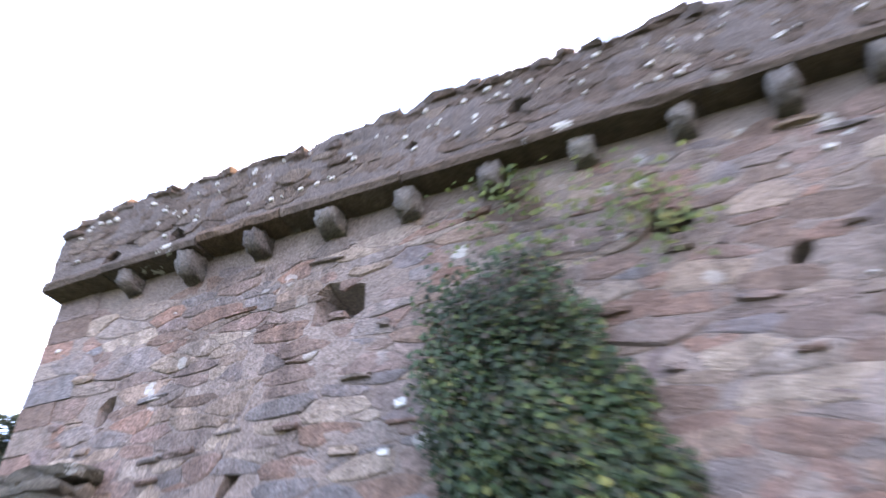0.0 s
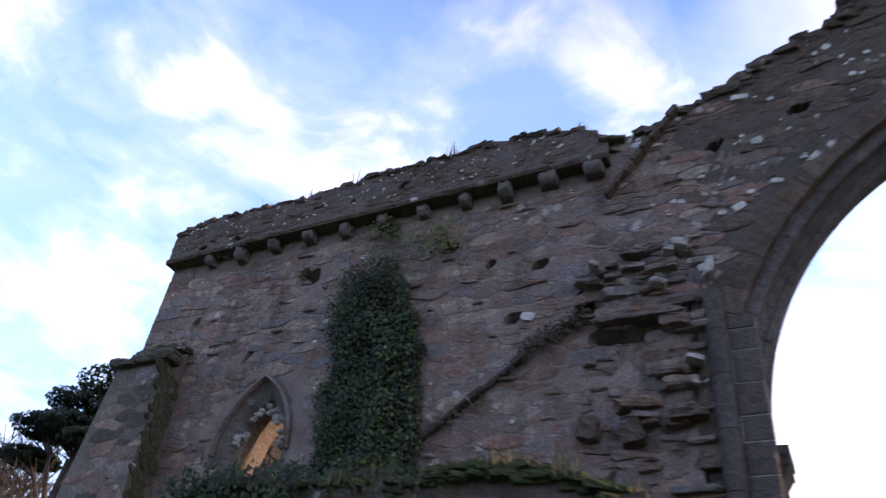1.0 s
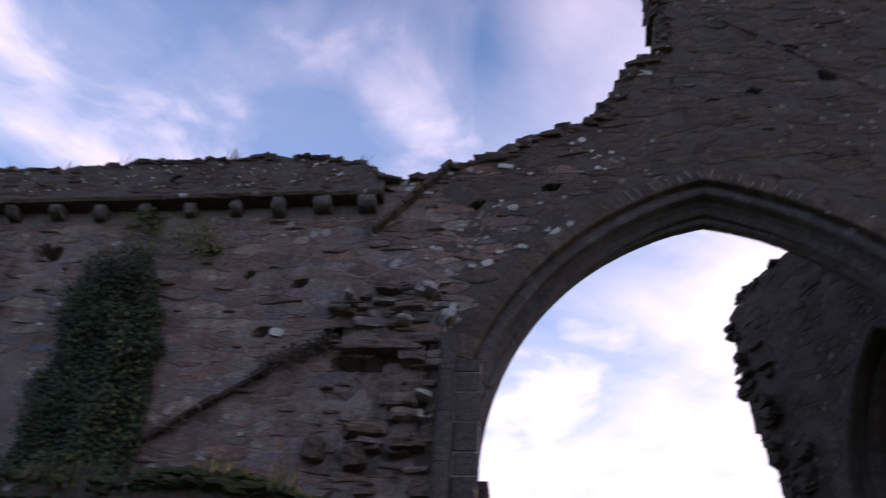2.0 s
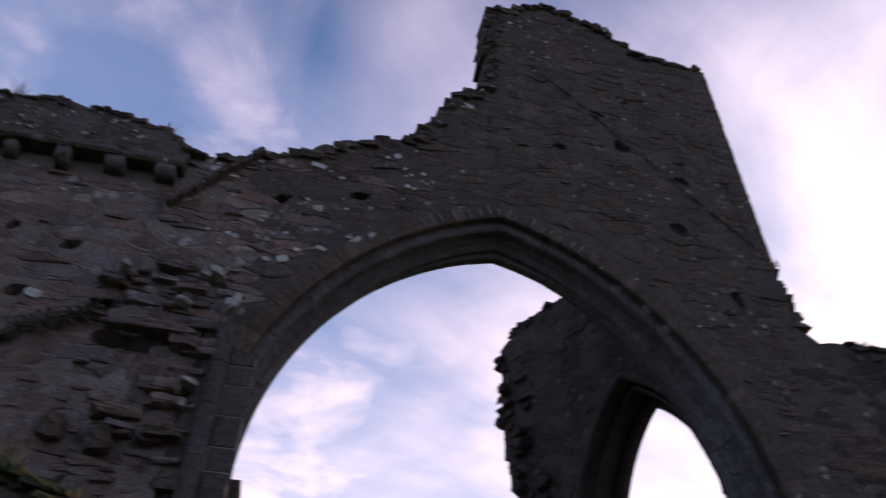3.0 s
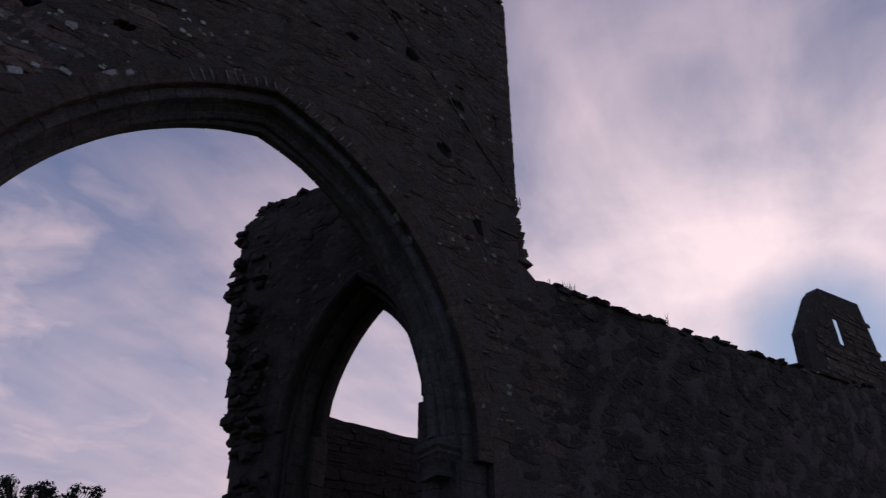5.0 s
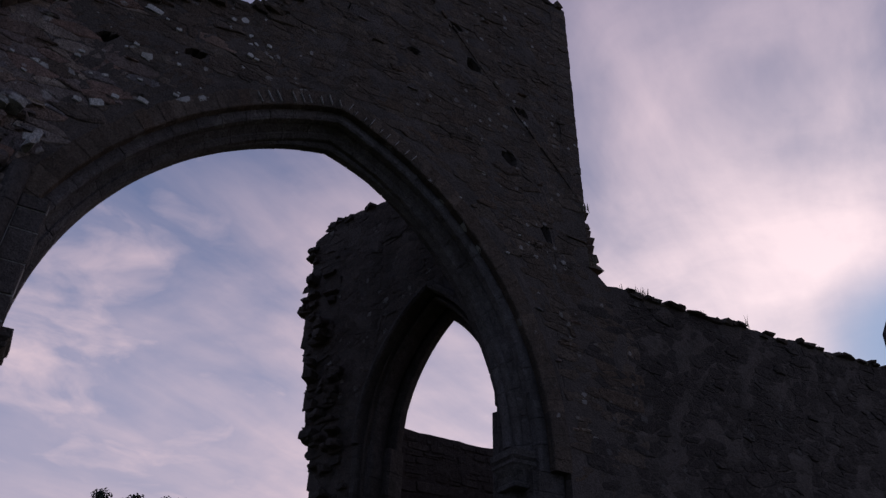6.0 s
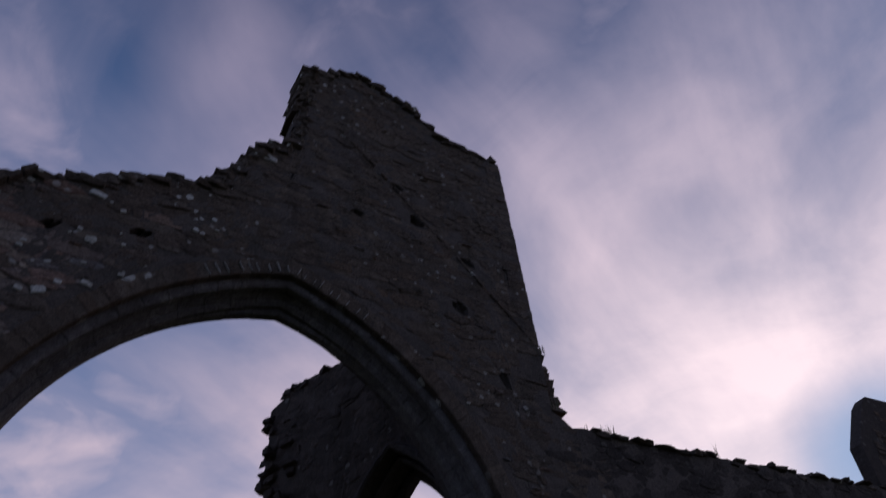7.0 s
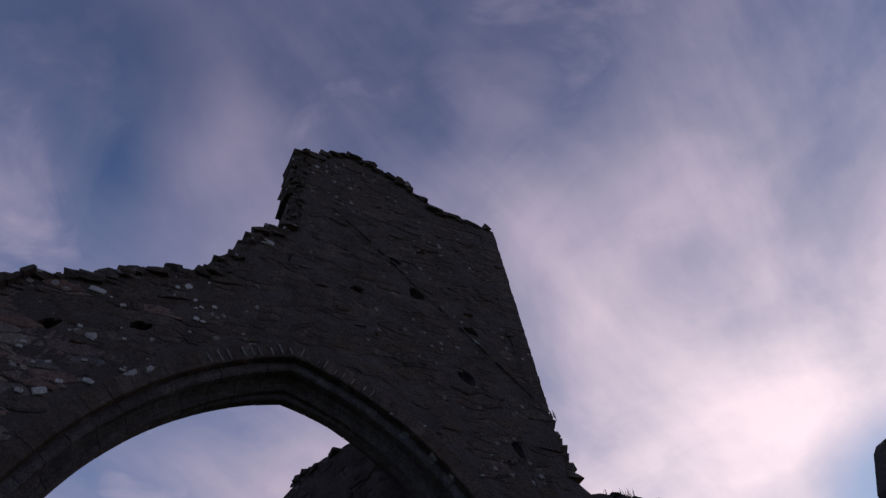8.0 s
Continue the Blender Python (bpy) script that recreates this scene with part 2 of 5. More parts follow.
def leaf_material(name, palette, rough=0.5):
    m, nt, bsdf, pos = material(name)
    rnd = nt.nodes.new("ShaderNodeNewGeometry").outputs["Random Per Island"]
    r = nt.nodes.new("ShaderNodeValToRGB")
    els = r.color_ramp.elements
    while len(els) < len(palette):
        els.new(0.5)
    for k, (e, c) in enumerate(zip(els, palette)):
        e.position, e.color = k / (len(palette) - 1), (*c, 1)
    nt.links.new(rnd, r.inputs[0])
    col = mixc(nt, 1.0, r.outputs[0], ramp(nt, noisen(nt, pos, 3, 4), [(0.3, 0.6), (0.7, 1.3)]), "MULTIPLY")
    nt.links.new(col, bsdf.inputs["Base Color"])
    bsdf.inputs["Roughness"].default_value = rough
    bsdf.inputs["Specular IOR Level"].default_value = 0.2
    return m


MAT_IVY = leaf_material("ivy_leaf", [(0.009, 0.017, 0.007), (0.016, 0.032, 0.012), (0.032, 0.026, 0.016), (0.013, 0.027, 0.013), (0.030, 0.051, 0.012), (0.023, 0.038, 0.021), (0.061, 0.069, 0.016)], 0.6)
MAT_IVY_YELLOW = leaf_material("yellowed_ivy_leaf", [(0.075, 0.095, 0.02), (0.045, 0.062, 0.015), (0.11, 0.11, 0.026)])
MAT_GRASS = leaf_material("dry_grass", [(0.06, 0.062, 0.025), (0.1, 0.085, 0.045), (0.04, 0.055, 0.02)])
MAT_MOSS = mortar_material("moss", (0.03, 0.042, 0.012), (0.065, 0.075, 0.02))
MAT_GROOVE_SHADE = mortar_material("groove_shade", (0.03, 0.022, 0.016), (0.06, 0.042, 0.03))
MAT_PINE = leaf_material("pine_needles", [(0.012, 0.02, 0.012), (0.02, 0.032, 0.016), (0.017, 0.024, 0.014)], 0.6)
MAT_BARK = mortar_material("bark", (0.035, 0.027, 0.022), (0.065, 0.05, 0.04))
MAT_TURF = mortar_material("turf", (0.05, 0.08, 0.025), (0.09, 0.11, 0.04))

# ---------- mesh helpers ----------


def mesh_of(name, verts, faces, mat, smooth=False):
    me = bpy.data.meshes.new(name)
    me.from_pydata([tuple(v) for v in verts], [], faces)
    me.materials.append(mat)
    if smooth:
        me.polygons.foreach_set("use_smooth", [True] * len(me.polygons))
    me.update()
    return me


def solid(name, verts, faces, mat, parent=None, label="", smooth=False):
    ob = new(name, mesh_of(name, verts, faces, mat, smooth))
    ob.parent = parent
    if label:
        ob["label"] = label
    return ob


def part(name, bm, mat, parent=None, label="", smooth=False):
    bmesh.ops.recalc_face_normals(bm, faces=bm.faces)
    me = bpy.data.meshes.new(name)
    bm.to_mesh(me)
    bm.free()
    me.materials.append(mat)
    if smooth:
        me.polygons.foreach_set("use_smooth", [True] * len(me.polygons))
    ob = new(name, me)
    ob.parent = parent
    if label:
        ob["label"] = label
    return ob


def interp(table, x):
    if x <= table[0][0]:
        return table[0][1]
    for (x0, z0), (x1, z1) in zip(table, table[1:]):
        if x <= x1:
            return z0 + (z1 - z0) * (x - x0) / max(x1 - x0, 1e-6)
    return table[-1][1]


class Heap:
    """Gathers many small solids into one mesh."""

    def __init__(self):
        self.v, self.f = [], []

    def add(self, verts, faces):
        n = len(self.v)
        self.v.extend(verts)
        self.f.extend([tuple(i + n for i in f) for f in faces])


def slab_grid(heap, u0, u1, lo, hi, place, back, du=0.15, dz=0.15, rough=0.02, recess=None):
    """One stretch of wall between lo(u) and hi(u): rough front, flat back, top, underside and ends."""
    nu = max(1, round((u1 - u0) / du))
    us = [u0 + (u1 - u0) * i / nu for i in range(nu + 1)]
    nz = max(1, round(max(hi(u) - lo(u) for u in us) / dz))
    v, f = [], []
    for u in us:
        a, b = lo(u), hi(u)
        for j in range(nz + 1):
            z = a + (b - a) * j / nz
            d = rough * noise.noise(Vector((u * 3.1, z * 4.3, 1.7))) + rough * 0.6 * noise.noise(Vector((u * 9, z * 11, 4)))
            if recess:
                d += recess(u, z)
            v.append(place(u, z, d))
    n = len(v)
    for u in us:
        a, b = lo(u), hi(u)
        for j in range(nz + 1):
            v.append(place(u, a + (b - a) * j / nz, back))
    m = nz + 1
    for i in range(nu):
        for j in range(nz):
            p, q = i * m + j, (i + 1) * m + j
            f.append((p, q, q + 1, p + 1))
            f.append((n + p, n + p + 1, n + q + 1, n + q))
        p, q = i * m, (i + 1) * m
        f.append((p, n + p, n + q, q))
        f.append((p + nz, q + nz, n + q + nz, n + p + nz))
    for i in (0, nu):
        for j in range(nz):
            p = i * m + j
            f.append((p, p + 1, n + p + 1, n + p) if i == 0 else (p, n + p, n + p + 1, p + 1))
    heap.add(v, f)


OCT = [(-1, -0.72), (-0.8, -1), (0.78, -1), (1, -0.7), (1, 0.75), (0.75, 1), (-0.8, 1), (-1, 0.68)]
STONE_FACES = [(i, (i + 1) % 8, 8 + (i + 1) % 8, 8 + i) for i in range(8)] + [(8 + i, 8 + (i + 1) % 8, 16 + (i + 1) % 8, 16 + i) for i in range(8)] + [tuple(range(16, 24))]


def stone_rings(rng, wide, high, proud):
    """Outline of a rough stone as three rings (u, z, depth); depth is negative towards the viewer."""
    pts = [(x * wide / 2 * rng.uniform(0.88, 1.06), y * high / 2 * rng.uniform(0.86, 1.06)) for x, y in OCT]
    tilt = rng.uniform(-0.3, 0.3) * proud
    r = [(x, y, 0.03) for x, y in pts]
    r += [(x * 0.98, y * 0.97, -proud * rng.uniform(0.45, 0.7)) for x, y in pts]
    k = rng.uniform(0.84, 0.94)
    r += [(x * k, y * (k - 0.06), -proud + tilt * (y / max(high, 0.01)) + rng.uniform(-0.15, 0.15) * proud) for x, y in pts]
    return r


def rubble(rng, u0, u1, z0, z1, inside, size=1.0):
    """Random rubble in rough courses: (u, z, wide, high) for every stone that fits."""
    found = []
    z = z0
    while z < z1:
        high = rng.choice([0.09, 0.12, 0.15, 0.19, 0.24]) * size * rng.uniform(0.85, 1.1)
        u = u0 + rng.uniform(-0.3, 0)
        while u < u1:
            wide = min(high * rng.uniform(1.0, 3.6), 0.62 * size)
            zz = z + rng.uniform(-0.02, 0.02) + 0.03 * math.sin(u * 0.9)
            h2 = high * rng.uniform(0.75, 1.05)
            if rng.random() < 0.25:
                for k in (0, 1):
                    c = (u + wide / 2, zz + h2 * (0.25 + 0.5 * k), wide, h2 * 0.5)
                    if inside(*c):
                        found.append(c)
            elif rng.random() < 0.94:
                c = (u + wide / 2, zz + h2 / 2, wide, h2)
                if inside(*c):
                    found.append(c)
            u += wide + rng.uniform(0.0, 0.025)
        z += high + 0.008
    return found


def lay(heap, rng, stones, place, proud=(0.004, 0.034), fill=1.0):
    for u, z, w, h in stones:
        turn = rng.uniform(-0.05, 0.05)
        c, s = math.cos(turn), math.sin(turn)
        ring = stone_rings(rng, w * fill, h * fill, rng.uniform(*proud))
        heap.add([place(u + x * c - y * s, z + x * s + y * c, d) for x, y, d in ring], STONE_FACES)


def clip_poly(poly, nx, ny, c):
    """Keeps the part of a convex polygon where nx * x + ny * y <= c."""
    res = []
    for i, (x0, y0) in enumerate(poly):
        x1, y1 = poly[(i + 1) % len(poly)]
        d0, d1 = nx * x0 + ny * y0 - c, nx * x1 + ny * y1 - c
        if d0 <= 0:
            res.append((x0, y0))
        if (d0 < 0 < d1) or (d1 < 0 < d0):
            t = d0 / (d0 - d1)
            res.append((x0 + (x1 - x0) * t, y0 + (y1 - y0) * t))
    return res


def random_rubble(rng, u0, u1, z0, z1, inside, cell=0.2, stretch=2.1):
    """Unevenly sized stones fitted together: outlines (list of (u, z)) of random rubble."""
    nx, nz = int((u1 - u0) / (cell * stretch)) + 2, int((z1 - z0) / cell) + 2
    grid = {}
    for i in range(nx):
        for j in range(nz):
            r = rng.random()
            if r < 0.2:
                continue
            pts = [(i + rng.uniform(0.0, 1.0) + 0.5 * (j % 2), j + rng.uniform(0.05, 0.95), rng.random() ** 2 * 0.85)]
            if r > 0.72:
                pts.append((i + rng.uniform(0.0, 1.0) + 0.5 * (j % 2), j + rng.uniform(0.05, 0.95), 0.0))
            grid[i, j] = pts
    res = []
    for (i, j), pts in grid.items():
        for p in pts:
            u, z = u0 + (p[0] - 0.5) * cell * stretch, z0 + p[1] * cell
            if not inside(u, z, 0.05, 0.05):
                continue
            poly = [(p[0] - 1.6, p[1] - 1.1), (p[0] + 1.6, p[1] - 1.2), (p[0] + 1.6, p[1] + 1.1), (p[0] - 1.6, p[1] + 1.2)]
            for di in (-2, -1, 0, 1, 2):
                for dj in (-2, -1, 0, 1, 2):
                    for q in grid.get((i + di, j + dj), ()):
                        if q is not p:
                            ax, ay = q[0] - p[0], q[1] - p[1]
                            poly = clip_poly(poly, ax, ay, (q[0] ** 2 + q[1] ** 2 - p[0] ** 2 - p[1] ** 2 - q[2] + p[2]) / 2)
                            if len(poly) < 3:
                                break
            if len(poly) < 3:
                continue
            p = (sum(a for a, _ in poly) / len(poly), sum(b for _, b in poly) / len(poly))
            u, z = u0 + (p[0] - 0.5) * cell * stretch, z0 + p[1] * cell
            # soften the corners
            soft = []
            for k, (x0, y0) in enumerate(poly):
                x1, y1 = poly[(k + 1) % len(poly)]
                if abs(x1 - x0) + abs(y1 - y0) > 0.12:
                    a, b = rng.uniform(0.12, 0.26), rng.uniform(0.74, 0.88)
                    soft += [(x0 + (x1 - x0) * t + rng.gauss(0, 0.035), y0 + (y1 - y0) * t + rng.gauss(0, 0.06)) for t in (a, b)]
            if len(soft) < 5:
                continue
            out_l = [(u0 + (x - 0.5) * cell * stretch, z0 + y * cell) for x, y in soft]
            w = max(x for x, _ in out_l) - min(x for x, _ in out_l)
            h = max(y for _, y in out_l) - min(y for _, y in out_l)
            if inside((max(x for x, _ in out_l) + min(x for x, _ in out_l)) / 2, (max(y for _, y in out_l) + min(y for _, y in out_l)) / 2, w * 0.8, h * 0.8):
                res.append((u, z, out_l))
    return res


def stone_mesh(rng, u, z, outline, proud):
    """Rings of one fitted stone (u, z, depth) and its faces."""
    n = len(outline)
    g = rng.uniform(0.97, 1.07)
    k = g * rng.uniform(0.66, 0.84)
    tx, tz = rng.uniform(-0.04, 0.04), rng.uniform(-0.05, 0.05)
    proud *= 0.55
    v = [(u + (a - u) * g, z + (b - z) * g, 0.016) for a, b in outline]
    v += [(u + (a - u) * g * 0.93, z + (b - z) * g * 0.92, -proud * 0.55 + (a - u) * tx * 0.3) for a, b in outline]
    v += [(u + (a - u) * k, z + (b - z) * k, -proud + (a - u) * tx * 0.4 + (b - z) * tz * 0.4 + rng.uniform(-0.25, 0.25) * proud) for a, b in outline]
    f = [(i, (i + 1) % n, n + (i + 1) % n, n + i) for i in range(n)] + [(n + i, n + (i + 1) % n, 2 * n + (i + 1) % n, 2 * n + i) for i in range(n)]
    v.append((u, z, -proud * 1.05))
    f += [(2 * n + i, 2 * n + (i + 1) % n, 3 * n) for i in range(n)]
    return v, f


def lay_rubble(heap, rng, stones, place, proud=(0.003, 0.016)):
    for u, z, outline in stones:
        deep = rng.uniform(*proud) * (3.5 if rng.random() < 0.08 else 1.0)
        v, f = stone_mesh(rng, u, z, outline, deep)
        heap.add([place(*p) for p in v], f)


def block_verts(rng, cx, cy, cz, sx, sy, sz, jit=0.18, yaw=0.0):
    """A rough block with worn corners."""
    v = []
    for x, y, z in ((-1, -1, -1), (1, -1, -1), (1, 1, -1), (-1, 1, -1), (-1, -1, 1), (1, -1, 1), (1, 1, 1), (-1, 1, 1)):
        x, y, z = (q * (1 - rng.uniform(0, jit)) for q in (x, y, z))
        x, y, z = x * sx / 2, y * sy / 2, z * sz / 2
        v.append((cx + x * math.cos(yaw) - y * math.sin(yaw), cy + x * math.sin(yaw) + y * math.cos(yaw), cz + z))
    return v


tmp = bmesh.new()
bmesh.ops.create_cube(tmp, size=2)
bmesh.ops.subdivide_edges(tmp, edges=tmp.edges, cuts=1, use_grid_fill=True)
tmp.verts.index_update()
LUMP_V, LUMP_F = [v.co.copy() for v in tmp.verts], [tuple(v.index for v in f.verts) for f in tmp.faces]
tmp.free()


def lump(rng, cx, cy, cz, sx, sy, sz, yaw=0.0, tilt=0.0):
    """An irregular broken stone: a rounded, dented block."""
    off = Vector((rng.uniform(0, 50), rng.uniform(0, 50), 0))
    m = Euler((rng.uniform(-0.15, 0.15), tilt, yaw)).to_matrix()
    v = []
    for p in LUMP_V:
        q = p * (1.12 - 0.24 * (p.length - 1))
        q += 0.34 * Vector((noise.noise(p * 1.3 + off), noise.noise(p * 1.3 + off + Vector((9, 0, 0))), noise.noise(p * 1.3 + off + Vector((0, 9, 0)))))
        q = m @ Vector((q.x * sx / 2, q.y * sy / 2, q.z * sz / 2))
        v.append((cx + q.x, cy + q.y, cz + q.z))
    return v, LUMP_F


BLOCK_FACES = [(0, 3, 2, 1), (4, 5, 6, 7), (0, 1, 5, 4), (1, 2, 6, 5), (2, 3, 7, 6), (3, 0, 4, 7)]

# ---------- plan ----------
FACE, BACK = 7.0, 7.9              # the long wall stands between these y
ARCH_X, SPRING = 2.22, 4.85        # middle and springing height of the great arch
TOP = [(-9.7, 9.2), (-9.5, 9.36), (-9.0, 9.42), (-6.8, 9.34), (-5.7, 9.45), (-3.1, 9.43), (-2.4, 9.27), (-2.05, 9.05), (-1.7, 8.95), (-1.35, 9.03),
       (-1.1, 9.22), (-0.6, 9.4), (0.3, 9.9), (0.95, 10.15), (1.2, 10.65), (1.52, 11.35), (2.03, 11.75), (2.13, 13.3), (2.2, 14.2), (3.25, 14.8),
       (4.2, 14.4), (4.85, 13.95), (5.0, 13.68), (6.3, 13.6)]
TOP_LOW = [(6.3, 7.7), (6.5, 7.52), (7.5, 7.5), (8.7, 7.58), (10.0, 7.64), (11.6, 7.74), (13.6, 7.93), (17.0, 8.25), (24.0, 8.5)]


def ragged(table, u):
    n = 0.10 * noise.noise(Vector((u * 2.3, 0, 0))) + 0.07 * noise.noise(Vector((u * 6.1, 3, 0)))
    return interp(table, u) + n


def arch_z(u, half, rise, mid=ARCH_X, spring=SPRING):
    """Height of a pointed arch at u, or None outside it."""
    e = (rise * rise - half * half) / (2 * half)
    r = half + e
    x = abs(u - mid) + e
    return spring + math.sqrt(max(r * r - x * x, 0)) if abs(u - mid) < half else None


def main_place(u, z, d):
    return (u, FACE + d, z)


HOLES = [(-8.55, 7.3, 0.06), (-6.55, 7.78, 0.12), (-7.25, 6.55, 0.05), (-4.2, 7.75, 0.09), (-3.2, 6.45, 0.07), (4.95, 9.2, 0.07), (3.2, 10.6, 0.06),  (3.9, 11.6, 0.06), (5.2, 10.3, 0.06),
         (0.25, 8.75, 0.06), (2.1, 10.9, 0.06), (4.3, 10.9, 0.06), (-0.75, 8.45, 0.05), (-2.9, 7.2, 0.05), (-5.95, 9.0, 0.045), (-5.1, 9.05, 0.05), (5.55, 8.0, 0.08), (-3.6, 7.35, 0.05), (-8.2, 8.85, 0.04), (-8.9, 8.8, 0.04)]


def recess(u, z):
    for hx, hz, hr in HOLES:
        if abs(u - hx) < hr * 1.25 and abs(z - hz) < hr * 0.9:
            return 0.3
    if (-2.3 < u < -1.2 and 5.96 < z < 6.13) or (-2.42 < u < -2.26 and 6.2 < z < 6.75):
        return 0.3
    if -2.38 < u < -1.08 and 3.4 < z < 7.1 - 0.5 * max(0, -1.75 - u):
        return 0.4 * max(0.0, noise.noise(Vector((u * 3.2, z * 8.0, 9))) - 0.22)
    return 0.0


def clear_of_holes(u, z, w, h):
    return all(abs(u - hx) > hr + w / 2 or abs(z - hz) > hr * 0.8 + h / 2 for hx, hz, hr in HOLES)


WIN_X, WIN_HALF, WIN_SPRING, WIN_RISE, WIN_SILL = -6.74, 0.62, 5.08, 1.08, 4.2   # lancet

# ---------- ground ----------
gh = Heap()
N, R = 40, 1200.0
ring_r = [0, 4, 8, 14, 22, 40, 80, 200, 500, R]
gv = [(0, 0, 0)]
for r in ring_r[1:]:
    for k in range(N):
        a = 2 * math.pi * k / N
        gv.append((r * math.cos(a), r * math.sin(a), 0.06 * noise.noise(Vector((r * math.cos(a) * 0.3, r * math.sin(a) * 0.3, 0)))))
gf = [(0, 1 + k, 1 + (k + 1) % N) for k in range(N)]
for i in range(len(ring_r) - 2):
    for k in range(N):
        a, b = 1 + i * N + k, 1 + i * N + (k + 1) % N
        gf.append((a, a + N, b + N, b))
ground = tagged(solid("ground", gv, gf, MAT_TURF), "rough mown turf around the ruined abbey", "ground", kind="structure")

# ---------- the long wall: core ----------
HALF_O = 3.46        # opening left for the orders of the great arch
core = Heap()
full = lambda u: 0.0
slab_grid(core, -9.5, WIN_X - WIN_HALF, full, lambda u: 8.62, main_place, BACK - FACE, 0.08, 0.08, 0.012, recess)
slab_grid(core, WIN_X - WIN_HALF, WIN_X + WIN_HALF, lambda u: arch_z(u, WIN_HALF + 0.001, WIN_RISE, WIN_X, WIN_SPRING) or WIN_SPRING, lambda u: 8.62, main_place, BACK - FACE, 0.1, 0.13, 0.02, recess)
slab_grid(core, WIN_X - WIN_HALF, WIN_X + WIN_HALF, full, lambda u: WIN_SILL, main_place, BACK - FACE, 0.2, 0.2)
slab_grid(core, WIN_X + WIN_HALF, -2.0, full, lambda u: 8.62, main_place, BACK - FACE, 0.08, 0.08, 0.012, recess)
parapet_core = Heap()
slab_grid(parapet_core, -9.66, -2.0, lambda u: 8.62, lambda u: ragged(TOP, u), lambda u, z, d: (u, 6.9 + d, z), 0.9, 0.06, 0.06, 0.03, recess)
slab_grid(core, -2.0, ARCH_X - HALF_O, full, lambda u: ragged(TOP, u), main_place, BACK - FACE, 0.1, 0.13, 0.02, recess)
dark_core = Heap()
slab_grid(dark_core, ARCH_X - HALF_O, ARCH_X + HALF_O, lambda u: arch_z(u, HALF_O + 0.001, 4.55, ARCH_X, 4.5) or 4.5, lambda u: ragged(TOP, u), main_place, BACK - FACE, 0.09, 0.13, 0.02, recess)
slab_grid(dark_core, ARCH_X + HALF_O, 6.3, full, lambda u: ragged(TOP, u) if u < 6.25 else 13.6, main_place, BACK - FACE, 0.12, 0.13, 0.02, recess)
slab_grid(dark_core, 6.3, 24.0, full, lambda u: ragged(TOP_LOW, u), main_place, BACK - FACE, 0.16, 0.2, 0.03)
wall_1 = tagged(solid("wall_1", core.v, core.f, MAT_MORTAR), "long ruined abbey wall of purple-grey rubble with ragged top", "wall", kind="structure")
MAT_PARAPET_MORTAR = mortar_material("weathered_mortar", (0.085, 0.069, 0.06), (0.135, 0.11, 0.097))
solid("wall_core", parapet_core.v, parapet_core.f, MAT_PARAPET_MORTAR, wall_1, "weathered dark core of the parapet")
# darker copy of the lime mortar: shade of the backlit walls in its colour
MAT_MORTAR_SHADE = mortar_material("shade_mortar", (0.068, 0.055, 0.046), (0.107, 0.086, 0.073))
solid("wall_core", dark_core.v, dark_core.f, MAT_MORTAR_SHADE, wall_1, "mortared core of the gable and low wall, shade put in its colour")

# ---------- facing stones of the long wall ----------
rng = random.Random(11)


def in_wall(u, z, w, h):
    if not clear_of_holes(u, z, w, h) or recess(u, z) > 0.06:
        return False
    for uu in (u - w / 2, u + w / 2):
        table = TOP if uu < 6.3 else TOP_LOW
        if z + h / 2 > interp(table, uu) - 0.02 or uu < (-9.66 if z > 8.6 else -9.5) or (u < 6.3 < uu + 0.02):
            return False
        if -9.9 < uu < -2.0 and 8.4 < z + h / 2 < 8.85:
            return False
        for zz in (z - h / 2, z + h / 2):
            a = arch_z(uu, 3.47, 4.56, ARCH_X, 4.5)
            if (a is not None and zz < a) or (abs(uu - ARCH_X) < 3.47 and zz < 4.5):
                return False
            w2 = arch_z(uu, 0.72, 1.12, WIN_X, WIN_SPRING)
            if WIN_SILL < zz and ((w2 is not None and zz < w2) or (abs(uu - WIN_X) < 0.72 and zz < WIN_SPRING)):
                return False
    return True


def face_place(u, z, d):
    return (u, (6.9 if (z > 8.6 and u < -2.0) else FACE) + d, z)


facing = random_rubble(rng, -9.6, 6.3, 3.4, 15.0, lambda u, z, w, h: in_wall(u, z, w, h) and not (u < -2.0 and z > 8.6), 0.112, 2.8)
facing += random_rubble(rng, -9.66, -2.0, 8.7, 9.6, in_wall, 0.075, 2.3)
singles = [k for k, st in enumerate(facing) if -9.5 < st[0] < -2.6 and 6.0 < st[1] < 8.3]
step = max(1, -(-len(singles) // 290))
singles = set(singles[::step][:290])


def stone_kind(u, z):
    """0: purple and grey stones, 1: lichened parapet stones, 2: stones with the gable's shade in their colour; the
    kinds mingle beside the great arch.
    """
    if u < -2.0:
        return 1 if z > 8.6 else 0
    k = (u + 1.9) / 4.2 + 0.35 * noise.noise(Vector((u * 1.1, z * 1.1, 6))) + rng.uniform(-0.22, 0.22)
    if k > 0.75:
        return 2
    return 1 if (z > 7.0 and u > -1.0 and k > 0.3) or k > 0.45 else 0


